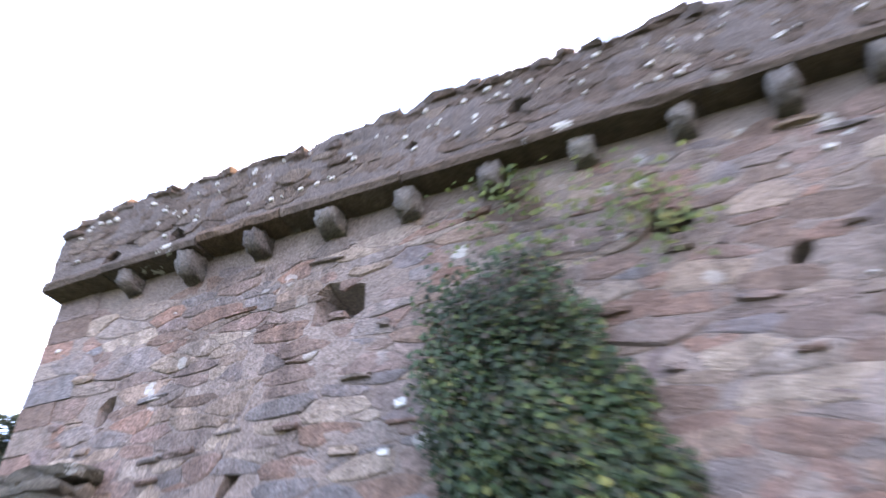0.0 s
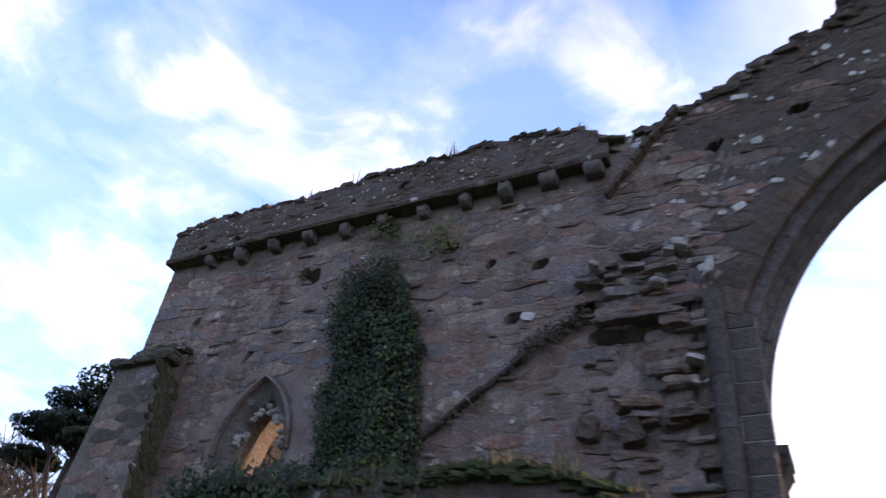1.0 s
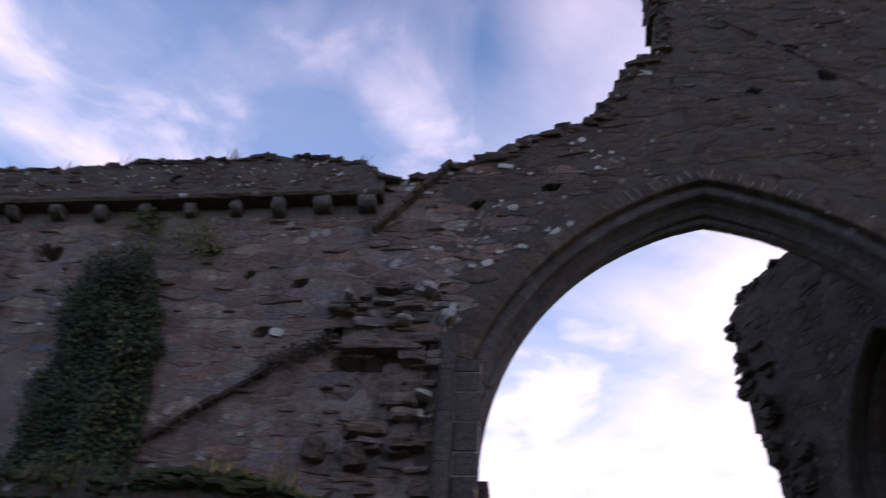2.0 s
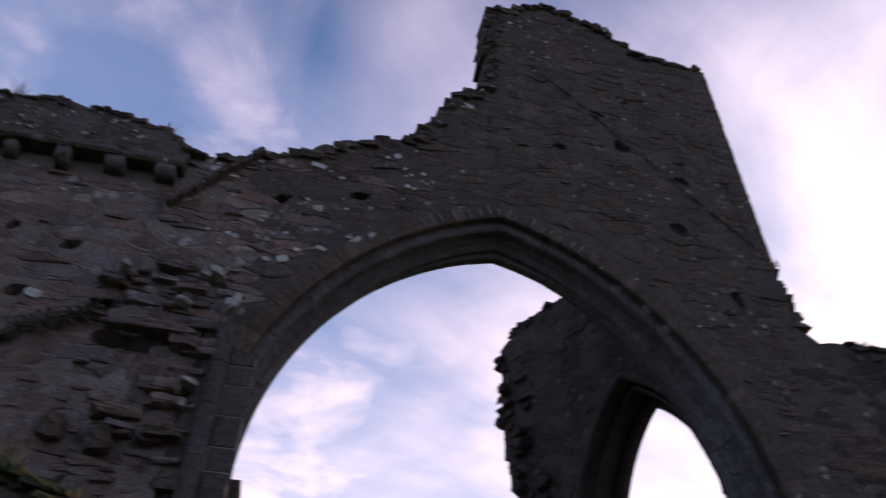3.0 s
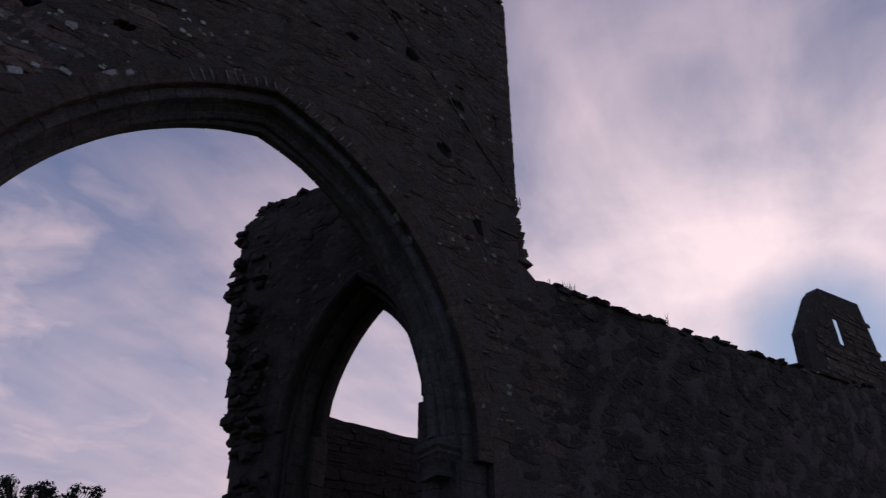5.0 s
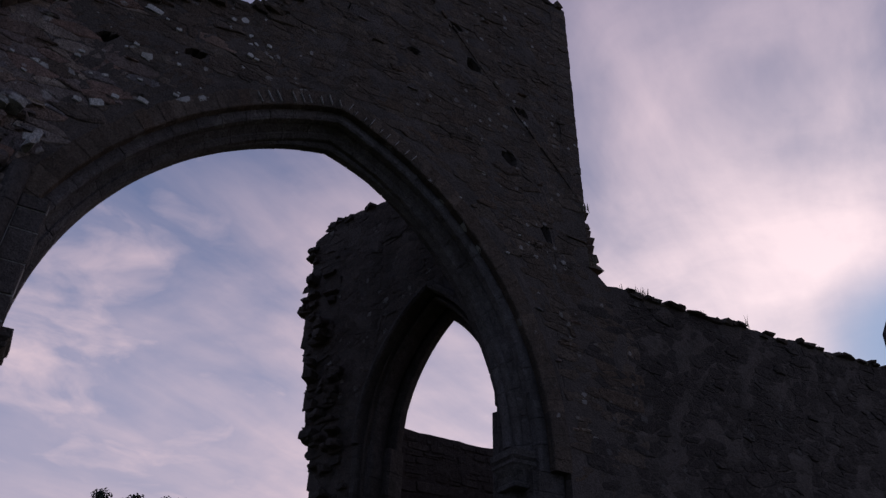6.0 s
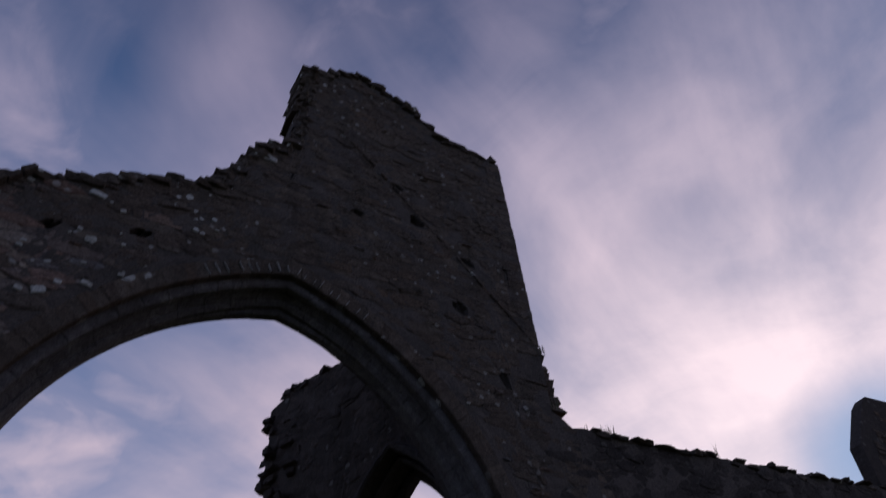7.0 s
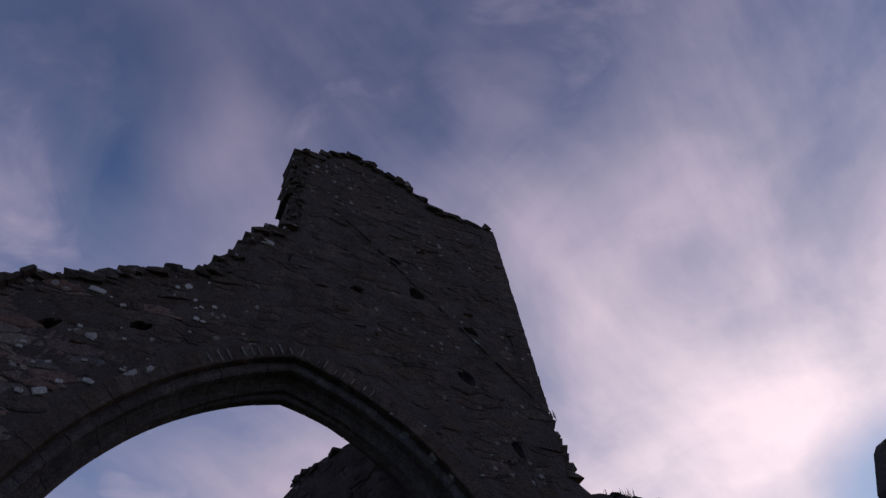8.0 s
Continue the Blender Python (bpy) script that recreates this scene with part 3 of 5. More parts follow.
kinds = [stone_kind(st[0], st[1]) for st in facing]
GROUPS = [("purple and grey rubble stones", MAT_STONE), ("grey parapet stones crusted with white lichen", MAT_PARAPET), ("rubble stones with shade put in their dark colour", MAT_GREY)]
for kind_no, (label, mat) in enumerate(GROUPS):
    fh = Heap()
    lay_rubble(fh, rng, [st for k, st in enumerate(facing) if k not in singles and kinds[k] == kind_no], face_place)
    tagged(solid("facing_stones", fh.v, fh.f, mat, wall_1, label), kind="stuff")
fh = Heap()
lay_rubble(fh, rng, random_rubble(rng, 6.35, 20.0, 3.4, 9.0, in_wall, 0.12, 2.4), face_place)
tagged(solid("facing_stones", fh.v, fh.f, MAT_DARK, wall_1, "stones of the low stretch, shade put in their dark colour"), kind="stuff")

# thin slabs that jut from the face and shade the joint below them
lh = Heap()
for k in range(420):
    u, z, w, h = rng.uniform(-9.3, 6.0), rng.uniform(4.0, 13.5), rng.uniform(0.08, 0.3), rng.uniform(0.025, 0.06)
    if u > -0.8:
        if rng.random() < 0.6:
            continue
        w, h = w * 0.6, h * 0.7
    if in_wall(u, z, w, h):
        lh.add(*lump(rng, u, FACE + (0.05 if u < -0.8 else 0.062), z, w, 0.14 + rng.uniform(0.0, 0.05), h, 0.0, rng.uniform(-0.08, 0.08)))
tagged(solid("ledge_stones", lh.v, lh.f, MAT_STONE, wall_1, "thin jutting stones of the rubble face"), kind="stuff")

# loose stones along the broken top
th = Heap()
u = -9.64
while u < 19:
    w = rng.uniform(0.08, 0.3)
    table = TOP if u + w < 6.3 else TOP_LOW
    h = rng.uniform(0.05, 0.11) if u > -2.0 else rng.uniform(0.03, 0.08)
    z = min(interp(table, u), interp(table, u + w))
    y0 = 6.88 if u < -2.0 else 6.98
    if u > 6.3:
        h *= 0.45
    if not (u < 6.3 < u + w + 0.1) and (u < 6.3 or rng.random() < 0.6):
        for dy in (0.16, 0.5, 0.78):
            th.add(*lump(rng, u + w / 2, y0 + dy + (rng.uniform(0.0, 0.06) if u < -2.0 else rng.uniform(-0.05, 0.03)), z + rng.uniform(-0.07, 0.04), w * 1.25, 0.36, h * 1.5, rng.uniform(-0.3, 0.3)))
    u += w * 0.8
# stones on the steep broken edges beside the peak
for k in range(46):
    s = k / 45
    z = 10.2 + 4.0 * s
    x = next(a for a, b in [(i * 0.01 + 0.8, interp(TOP, i * 0.01 + 0.8)) for i in range(200)] if b >= z)
    th.add(*lump(rng, x + rng.uniform(0.0, 0.15), FACE + 0.3, z, rng.uniform(0.15, 0.36), 0.6, rng.uniform(0.09, 0.2)))
for k in range(40):
    z = 7.7 + 5.9 * k / 40
    th.add(block_verts(rng, 6.3 - (0.16 if z > 8.8 else 0.1 - 0.25 * (8.8 - z) / 1.1 * rng.uniform(0.3, 1)), FACE + 0.3, z + 0.07, 0.36, 0.63, 0.145, 0.06 if z > 8.8 else 0.3, 0), BLOCK_FACES)
tagged(solid("broken_top_stones", th.v, th.f, MAT_PARAPET, wall_1, "loose grey stones of the broken wall head"), kind="stuff")


# ---------- orders of the arches ----------


def arch_order(name, parent, place, mid, spring, half, rise, thick, profile, count, mat, label, rng, gap=0.0008):
    """Voussoirs of one order. profile: (radial, depth) corners; radial 0 is the inner edge, 1 the outer."""
    e = (rise * rise - half * half) / (2 * half)
    r0 = half + e
    k = len(profile)
    for side in (-1, 1):
        for i in range(count):
            jit = rng.uniform(-0.006, 0.006)
            v = []
            steps = 3
            for s in range(steps + 1):
                t = (i + s / steps) / count
                t = min(max(t, i / count + gap), (i + 1) / count - (gap if i < count - 1 else 0))
                for rad, dep in profile:
                    r = r0 + rad * thick
                    a = t * math.acos(e / r)
                    v.append(place(mid + side * (r * math.cos(a) - e), spring + r * math.sin(a), dep + jit))
            f = []
            for s in range(steps):
                for j in range(k):
                    a, b = s * k + j, s * k + (j + 1) % k
                    f.append((a, b, b + k, a + k))
            f.append(tuple(range(k)))
            f.append(tuple(reversed(range(steps * k, steps * k + k))))
            bm = bmesh.new()
            vs = [bm.verts.new(p) for p in v]
            for q in f:
                bm.faces.new([vs[j] for j in q])
            part(name, bm, mat, parent, label)


def jamb(name, parent, place, u0, u1, d0, d1, z0, z1, mat, rng, chamfer=0.0, label="", joint=0.005):
    """A pier of squared blocks, one above the other."""
    z = z0
    while z < z1 - 0.05:
        h = min(rng.uniform(0.24, 0.36), z1 - z)
        if z1 - z - h < 0.12:
            h = z1 - z
        j = rng.uniform(-0.006, 0.006)
        c = chamfer
        plan = [(u0 + j, d1), (u0 + j, d0 + c + j), (u0 + c + j, d0 + j), (u1 - c + j, d0 + j), (u1 + j, d0 + c + j), (u1 + j, d1)] if c else [(u0 + j, d1), (u0 + j, d0 + j), (u1 + j, d0 + j), (u1 + j, d1)]
        n = len(plan)
        v = [place(a, z + joint, b) for a, b in plan] + [place(a, z + h - joint, b) for a, b in plan]
        f = [(i, (i + 1) % n, n + (i + 1) % n, n + i) for i in range(n)] + [tuple(reversed(range(n))), tuple(range(n, 2 * n))]
        solid(name, v, f, mat, parent, label)
        z += h


arng = random.Random(5)
HOOD = [(0.0, 0.06), (0.0, -0.06), (0.12, -0.15), (0.4, -0.18), (0.75, -0.16), (1.0, -0.05), (1.0, 0.06)]
ROLL = [(0.0, 0.36), (0.0, 0.15), (0.08, 0.08), (0.2, 0.05), (0.32, 0.09), (0.36, 0.2), (0.5, 0.24), (0.6, 0.2), (0.64, 0.03), (1.0, 0.03), (1.0, 0.36)]
RING = [(0.0, 0.095), (0.0, -0.005), (0.05, -0.015), (1.0, -0.01), (1.0, 0.095)]
arch_order("ring_stone", wall_1, main_place, ARCH_X, 4.5, 3.22, 4.31, 0.26, RING, 40, MAT_GREYP, "", arng, 0.0002)
OUTER = [(0.0, 0.235), (0.0, 0.13), (0.08, 0.105), (1.0, 0.1), (1.0, 0.235)]
arch_order("voussoir", wall_1, main_place, ARCH_X, 4.5, 3.09, 4.18, 0.35, OUTER, 17, MAT_ARCH, "", arng)
MIDDLE = [(0.0, 0.45), (0.0, 0.38), (0.1, 0.33), (0.16, 0.34), (0.26, 0.26), (0.32, 0.245), (1.0, 0.24), (1.0, 0.45)]
arch_order("voussoir", wall_1, main_place, ARCH_X, 4.5, 2.96, 4.05, 0.46, MIDDLE, 15, MAT_ARCH, "", arng)
INNER = [(0.0, 0.57), (0.0, 0.46), (0.05, 0.44), (1.0, 0.44), (1.0, 0.57)]
arch_order("voussoir", wall_1, main_place, ARCH_X, SPRING, 2.86, 3.6, 0.5, INNER, 14, MAT_ARCH, "", arng)
REAR = [(0.0, 0.89), (0.0, 0.6), (1.0, 0.6), (1.0, 0.89)]
arch_order("voussoir", wall_1, main_place, ARCH_X, 4.5, 3.13, 4.36, 0.4, REAR, 15, MAT_DRESSED, "", arng)
for side in (-1, 1):
    a, b = sorted((ARCH_X + side * 2.86, ARCH_X + side * 3.2))
    jamb("jamb_block", wall_1, main_place, a, b, 0.42, 0.6, 0.0, 4.45, MAT_DRESSED, arng, 0.06)
    a, b = sorted((ARCH_X + side * 3.0, ARCH_X + side * 3.47))
    jamb("jamb_block", wall_1, main_place, a, b, 0.1, 0.44, 0.0, 4.5, MAT_DRESSED, arng, 0.05)
    jamb("jamb_block", wall_1, main_place, a, b, 0.6, 0.88, 0.0, 4.5, MAT_DRESSED, arng, 0.0)
    # capital: three rings of growing width
    cv, cf = [], []
    rings = ((4.3, 0.0), (4.31, 0.04), (4.35, 0.045), (4.38, 0.01), (4.46, 0.03), (4.55, 0.08), (4.57, 0.1), (4.61, 0.1), (4.62, 0.08), (4.66, 0.115), (4.74, 0.115), (4.75, 0.01))
    for z, g in rings:
        x0, x1 = ARCH_X + side * (2.84 - g), ARCH_X + side * 3.2
        cv += [(x0, FACE + 0.28 - g, z), (x1, FACE + 0.28 - g, z), (x1, FACE + 0.6 + g * 0.5, z), (x0, FACE + 0.6 + g * 0.5, z)]
    for i in range(len(rings) - 1):
        for j in range(4):
            p, q = i * 4 + j, i * 4 + (j + 1) % 4
            cf.append((p, q, q + 4, p + 4))
    cf += [(3, 2, 1, 0), tuple(len(cv) - 4 + j for j in range(4))]
    bm = bmesh.new()
    vs = [bm.verts.new(p) for p in cv]
    for q in cf:
        bm.faces.new([vs[j] for j in q])
    part("capital", bm, MAT_DRESSED, wall_1, "moulded capital under the arch")

# ---------- the wall behind the arch, at an angle ----------
OX, OY, UX, UY = 5.4, 7.9, -0.383, 0.924


def cross_place(u, z, d):
    return (OX + u * UX + d * UY, OY + u * UY - d * UX, z)


C_MID, C_SPRING = 1.40, 5.6
C_TOP = [(0, 10.7), (2.5, 10.4), (3.4, 10.45), (4.1, 10.45), (4.4, 10.15), (4.6, 9.8)]


def cross_end(z):
    return 4.52 - 0.9 * max(0.0, 8.2 - z) / 4 + 0.12 * noise.noise(Vector((z * 2.2, 7, 0)))


ch = Heap()
ctop = lambda u: ragged(C_TOP, u)
slab_grid(ch, -0.2, C_MID - 1.22, full, ctop, cross_place, 0.8, 0.15, 0.15, 0.03)
slab_grid(ch, C_MID - 1.22, C_MID + 1.22, lambda u: arch_z(u, 1.221, 2.35, C_MID, C_SPRING) or C_SPRING, ctop, cross_place, 0.8, 0.1, 0.15, 0.03)
slab_grid(ch, C_MID + 1.22, 3.6, full, ctop, cross_place, 0.8, 0.15, 0.15, 0.03)
zs = [i * 0.3 for i in range(35)]
for z0 in zs:
    e = cross_end(z0 + 0.15)
    if z0 < 10.1:
        slab_grid(ch, 3.6, e, lambda u, z0=z0: z0, lambda u, z0=z0: z0 + 0.3, cross_place, 0.8, 0.2, 0.3, 0.03)
# core, facing and dressings here all have the crossing's shade in their colours
wall_2 = tagged(solid("wall_2", ch.v, ch.f, MAT_MORTAR_SHADE), "broken crossing wall with a narrow pointed arch", "wall", kind="structure")
fh = Heap()
crng = random.Random(21)


def in_cross(u, z, w, h):
    a = arch_z(u, 1.45, 2.6, C_MID, C_SPRING)
    if (a is not None and z < a + h / 2) or (abs(u - C_MID) < 1.42 and z < C_SPRING):
        return False
    return -0.1 < u < cross_end(z) - 0.1 and z + h / 2 < interp(C_TOP, u)


lay_rubble(fh, crng, random_rubble(crng, 0, 4.6, 3.4, 10.6, in_cross, 0.125, 2.4), cross_place, (0.003, 0.016))
for k in range(300):                                   # torn end: stones stick out
    z = 3.0 + 7.0 * crng.random()
    u = cross_end(z) - crng.uniform(0.0, 0.8)
    p = cross_place(u, z, crng.uniform(-0.12, 0.65))
    fh.add(*lump(crng, *p, crng.uniform(0.14, 0.34), crng.uniform(0.16, 0.3), crng.uniform(0.06, 0.16), crng.uniform(1.5, 2.4)))
for k in range(60):
    u = crng.uniform(0, 4.3)
    p = cross_place(u, interp(C_TOP, u) + crng.uniform(-0.1, 0.06), crng.uniform(0.05, 0.7))
    fh.add(block_verts(crng, *p, crng.uniform(0.2, 0.4), 0.3, crng.uniform(0.08, 0.18), 0.35, crng.uniform(0, 3)), BLOCK_FACES)
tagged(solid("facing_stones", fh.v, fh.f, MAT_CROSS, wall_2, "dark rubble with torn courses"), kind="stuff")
arch_order("hood_stone", wall_2, cross_place, C_MID, C_SPRING, 1.27, 2.32, 0.16, HOOD, 8, MAT_SHADE_DRESSED, "", crng)
arch_order("voussoir", wall_2, cross_place, C_MID, C_SPRING, 1.14, 2.2, 0.24, ROLL, 8, MAT_SHADE_DRESSED, "", crng)
arch_order("voussoir", wall_2, cross_place, C_MID, C_SPRING, 0.99, 2.05, 0.3, INNER, 8, MAT_SHADE_DRESSED, "", crng)
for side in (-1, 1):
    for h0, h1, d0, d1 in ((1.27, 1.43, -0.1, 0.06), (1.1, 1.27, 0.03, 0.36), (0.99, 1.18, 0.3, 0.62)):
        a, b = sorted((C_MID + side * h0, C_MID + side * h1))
        jamb("jamb_block", wall_2, cross_place, a, b, d0, d1, 0.0, C_SPRING, MAT_SHADE_DRESSED, crng, 0.03)

# ---------- far wall beyond, and the gabled fragment on the low wall ----------
fh = Heap()
far_place = lambda u, z, d: (u, 14.0 + d, z)
slab_grid(fh, 5.4, 13.0, full, lambda u: 7.55 + 0.08 * noise.noise(Vector((u * 3, 5, 0))), far_place, 0.8, 0.2, 0.25, 0.05)
lay(fh, crng, rubble(crng, 5.4, 13.0, 4.0, 7.5, lambda u, z, w, h: 5.5 < u < 12.8 and z + h / 2 < 7.5, 1.3), far_place)
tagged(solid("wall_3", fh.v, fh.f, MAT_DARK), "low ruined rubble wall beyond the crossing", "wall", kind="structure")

# gabled fragment with a slit, standing beyond the low wall
gable = [(x + 0.36, z + 0.18) for x, z in ((17.75, 7.0), (17.7, 9.9), (17.8, 10.85), (18.95, 12.35), (19.35, 12.7), (21.6, 12.9), (21.85, 11.3), (21.85, 7.0))]
bm = bmesh.new()
cut = [(20.03, 11.15), (20.2, 11.15), (20.2, 11.95), (20.03, 11.95)]
rows_v = []
splay = [(20.3, 11.3), (21.5, 11.3), (21.5, 12.45), (20.3, 12.45)]   # the embrasure widens to the inside
for y, hole in ((9.0, cut), (9.35, splay)):
    rows_v.append(([bm.verts.new((x, y, z)) for x, z in gable], [bm.verts.new((x, y, z)) for x, z in hole]))
for o, c in rows_v:
    # face with a slot: stitched as quads and triangles round the slot
    for q in ((o[0], o[1], c[0]), (o[1], o[2], c[0]), (o[2], o[3], c[3], c[0]), (o[3], o[4], c[3]), (o[4], c[2], c[3]), (o[4], o[5], c[2]), (o[5], o[6], c[1], c[2]), (o[6], o[7], c[1]), (o[7], o[0], c[0], c[1])):
        bm.faces.new(q)
(o0, c0), (o1, c1) = rows_v
for a, b in ((o0, o1), (c0, c1)):
    n = len(a)
    for i in range(n):
        bm.faces.new((a[i], a[(i + 1) % n], b[(i + 1) % n], b[i]))
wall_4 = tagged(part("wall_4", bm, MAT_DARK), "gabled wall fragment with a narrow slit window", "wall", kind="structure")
fh = Heap()
grng = random.Random(8)
gp = lambda u, z, d: (u, 9.0 + d, z)
lay(fh, grng, rubble(grng, 18.2, 22.4, 8.5, 12.8, lambda u, z, w, h: 18.4 + max(0, z - 10.8) * 0.8 < u - w / 2 and u + w / 2 < 22.3 and z + h / 2 < 12.5 and (abs(u - 20.12) > 0.2 + w / 2 or abs(z - 11.55) > 0.4 + h / 2), 1.3), gp, (0.01, 0.04))
tagged(solid("facing_stones", fh.v, fh.f, MAT_GREY, wall_4, "dark rubble stones"), kind="stuff")
fh = Heap()
slab_grid(fh, 22.42, 30.0, full, lambda u: 11.3 + 0.1 * noise.noise(Vector((u * 2, 9, 0))), gp, 0.7, 0.4, 0.5, 0.05)
tagged(solid("wall_5", fh.v, fh.f, MAT_GREY), "plain ruined wall beside the gabled fragment", "wall", kind="structure")

# sunlit end wall of the building behind the lancet, indoor shade put in its colour
fh = Heap()
end_place = lambda u, z, d: (-9.6 - d, u, z)
slab_grid(fh, 7.92, 16.0, full, lambda u: 8.9 + 0.1 * noise.noise(Vector((u * 2, 2, 0))), end_place, 0.8, 0.2, 0.2, 0.05)
lay(fh, grng, rubble(grng, 8.0, 14.0, 3.5, 8.6, lambda u, z, w, h: z < 8.6, 1.1), end_place, (0.02, 0.06))
tagged(solid("wall_6", fh.v, fh.f, MAT_DARK), "inner end wall seen through the lancet, coloured dark for shade", "wall", kind="structure")

# ---------- corbel table of the long wall ----------
krng = random.Random(31)
x = -9.52
while x < -2.0:
    w = krng.uniform(0.7, 1.15)
    x1 = min(x + w, -1.98)
    bm = bmesh.new()
    prof = [(6.87, 8.69), (6.77, 8.62), (6.755, 8.575), (6.78, 8.53), (7.02, 8.53), (7.02, 8.7)]
    jz, jy = krng.uniform(-0.018, 0.018), krng.uniform(-0.02, 0.02)
    n = 5
    cols = []
    for k in range(n + 1):
        u = x + 0.006 + (x1 - x - 0.012) * k / n
        wob = [0.03 * noise.noise(Vector((u * 5, i * 3.0, 1))) for i in range(6)]
        cols.append([bm.verts.new((u, y + jy + wob[i], z + jz + wob[(i + 2) % 6])) for i, (y, z) in enumerate(prof)])
    for k in range(n):
        for i in range(6):
            bm.faces.new((cols[k][i], cols[k][(i + 1) % 6], cols[k + 1][(i + 1) % 6], cols[k + 1][i]))
    bm.faces.new(cols[0])
    bm.faces.new(reversed(cols[-1]))
    part("cornice_slab", bm, MAT_GREYP, wall_1)
    x = x1


def corbel(x, wide, high, deep, plain):
    """A stone bracket under the cornice; the worn ones are rounded lumps, two are plain quarter-rounds."""
    bm = bmesh.new()
    bmesh.ops.create_cube(bm, size=1)
    bmesh.ops.subdivide_edges(bm, edges=bm.edges, cuts=5, use_grid_fill=True)
    for v in bm.verts:
        p = v.co.copy()
        if p.y < 0.3:
            rounding = 0.5 if not plain else 0.25
            q = p.copy()
            q.normalize()
            lump = Vector((q.x * 0.62, q.y * 0.62, q.z * 0.62))
            v.co = p.lerp(lump, rounding * min(1.0, (0.3 - p.y) * 1.6))
        if p.z < 0 and p.y < 0:
            v.co.y += (0.34 if not plain else 0.5) * p.z * p.z * -p.y * 4
            v.co.z += 0.12 * (-p.y) * (-p.z)
        if not plain:
            v.co += v.co.normalized() * (0.16 * noise.noise(Vector((p.x * 4 + x * 7, p.y * 4, p.z * 4))) + 0.1 * noise.noise(Vector((p.x * 9 + x, p.y * 9, p.z * 9))))
        v.co = Vector((v.co.x * wide, v.co.y * deep, v.co.z * high))
    bmesh.ops.translate(bm, verts=bm.verts, vec=(x, 7.02 - deep / 2, 8.535 - high / 2))
    part("corbel", bm, MAT_CORBEL, wall_1, "worn carved corbel" if not plain else "plain rounded corbel", True)


for i in range(1, 12):
    cx = -7.28 + 0.655 * (i - 3) if i <= 8 else -4.0 + 0.605 * (i - 8)
    if i >= 10:
        corbel(cx, 0.24, 0.17, 0.23, True)
    else:
        corbel(cx, krng.uniform(0.13, 0.18), krng.uniform(0.15, 0.23), krng.uniform(0.18, 0.25), False)

# ---------- corner buttress ----------
bh = Heap()


def butt_v(z):
    return 0.035 * (6.3 - z)                         # it leans out a little towards the foot


bz = [0, 1, 2, 3, 4, 4.6, 5.2, 5.8, 6.2]
bv, bf = [], []
for z in bz:
    g = butt_v(z)
    bv += [(-9.22 - g, 6.5 - g, z), (-8.25 + 3 * g, 6.5 - g, z), (-8.42 + 3 * g, 7.03, z), (-9.45 - g, 7.03, z)]
bv += [(-9.22, 6.5, 6.4), (-8.25, 6.5, 6.38), (-8.42, 7.02, 6.8), (-9.45, 7.02, 6.95)]
for i in range(len(bz)):
    for j in range(4):
        p, q = i * 4 + j, i * 4 + (j + 1) % 4
        bf.append((p, q, q + 4, p + 4))
n = len(bv)
bf.append((n - 4, n - 3, n - 2, n - 1))
bh.add(bv, bf)
buttress = solid("buttress", bh.v, bh.f, MAT_MOSSY_MORTAR, wall_1, "stepped corner buttress with a sloping head")
bh = Heap()
bp = lambda u, z, d: (u, 6.5 - butt_v(z) + d, z)
front = random_rubble(krng, -9.22, -7.6, 3.0, 6.36, lambda u, z, w, h: u - w / 2 > -9.27 and u + w / 2 < -8.2 + 3 * butt_v(z) and z + h / 2 < 6.36, 0.13, 2.2)
lay_rubble(bh, krng, [st for st in front if noise.noise(Vector((st[0] * 1.4, st[1] * 1.0, 3))) < 0.05], bp, (0.006, 0.02))
tagged(solid("facing_stones", bh.v, bh.f, MAT_STONE, wall_1, "weathered purple-brown buttress stones"), kind="stuff")
bh = Heap()
lay_rubble(bh, krng, [st for st in front if noise.noise(Vector((st[0] * 1.4, st[1] * 1.0, 3))) >= 0.05], bp, (0.006, 0.02))
for k in range(26):                                  # weathered slabs of the sloping head
    s, r = krng.random(), krng.choice([0, 0, 1, 2])
    bh.add(*lump(krng, -9.2 + s * (0.95 - 0.04 * r) - r * 0.07, 6.53 + r * 0.17, 6.4 + r * 0.17 + krng.uniform(-0.02, 0.03), krng.uniform(0.16, 0.34), 0.26, krng.uniform(0.06, 0.11), krng.uniform(-0.2, 0.2)))
tagged(solid("facing_stones", bh.v, bh.f, MAT_MOSSY, wall_1, "mossy buttress stones and head slabs"), kind="stuff")
bh = Heap()
bp2 = lambda u, z, d: (-8.25 - 0.32 * (u - 6.5) + 3 * butt_v(z) - d, u, z)
lay_rubble(bh, krng, random_rubble(krng, 6.42, 7.02, 3.4, 6.6, lambda u, z, w, h: 6.46 < u < 7.0 and z + h / 2 < 6.5, 0.12, 1.6), bp2, (0.003, 0.01))
tagged(solid("facing_stones", bh.v, bh.f, MAT_MOSS_STONE, wall_1, "dark green moss-covered flank of the buttress"), kind="stuff")
# quoins of the upper corner, stepping out a little as they go down
qh_rng = random.Random(4)
z = 6.9
while z < 8.4:
    h = qh_rng.uniform(0.15, 0.26)
    w = qh_rng.uniform(0.3, 0.55)
    bm = bmesh.new()
    vs = [bm.verts.new(p) for p in block_verts(qh_rng, -9.5 + w / 2 - 0.012, 7.2, z + h / 2, w, 0.44, h - 0.003, 0.05)]
    for q in BLOCK_FACES:
        bm.faces.new([vs[j] for j in q])
    part("quoin", bm, MAT_PIECE, wall_1)
    z += h

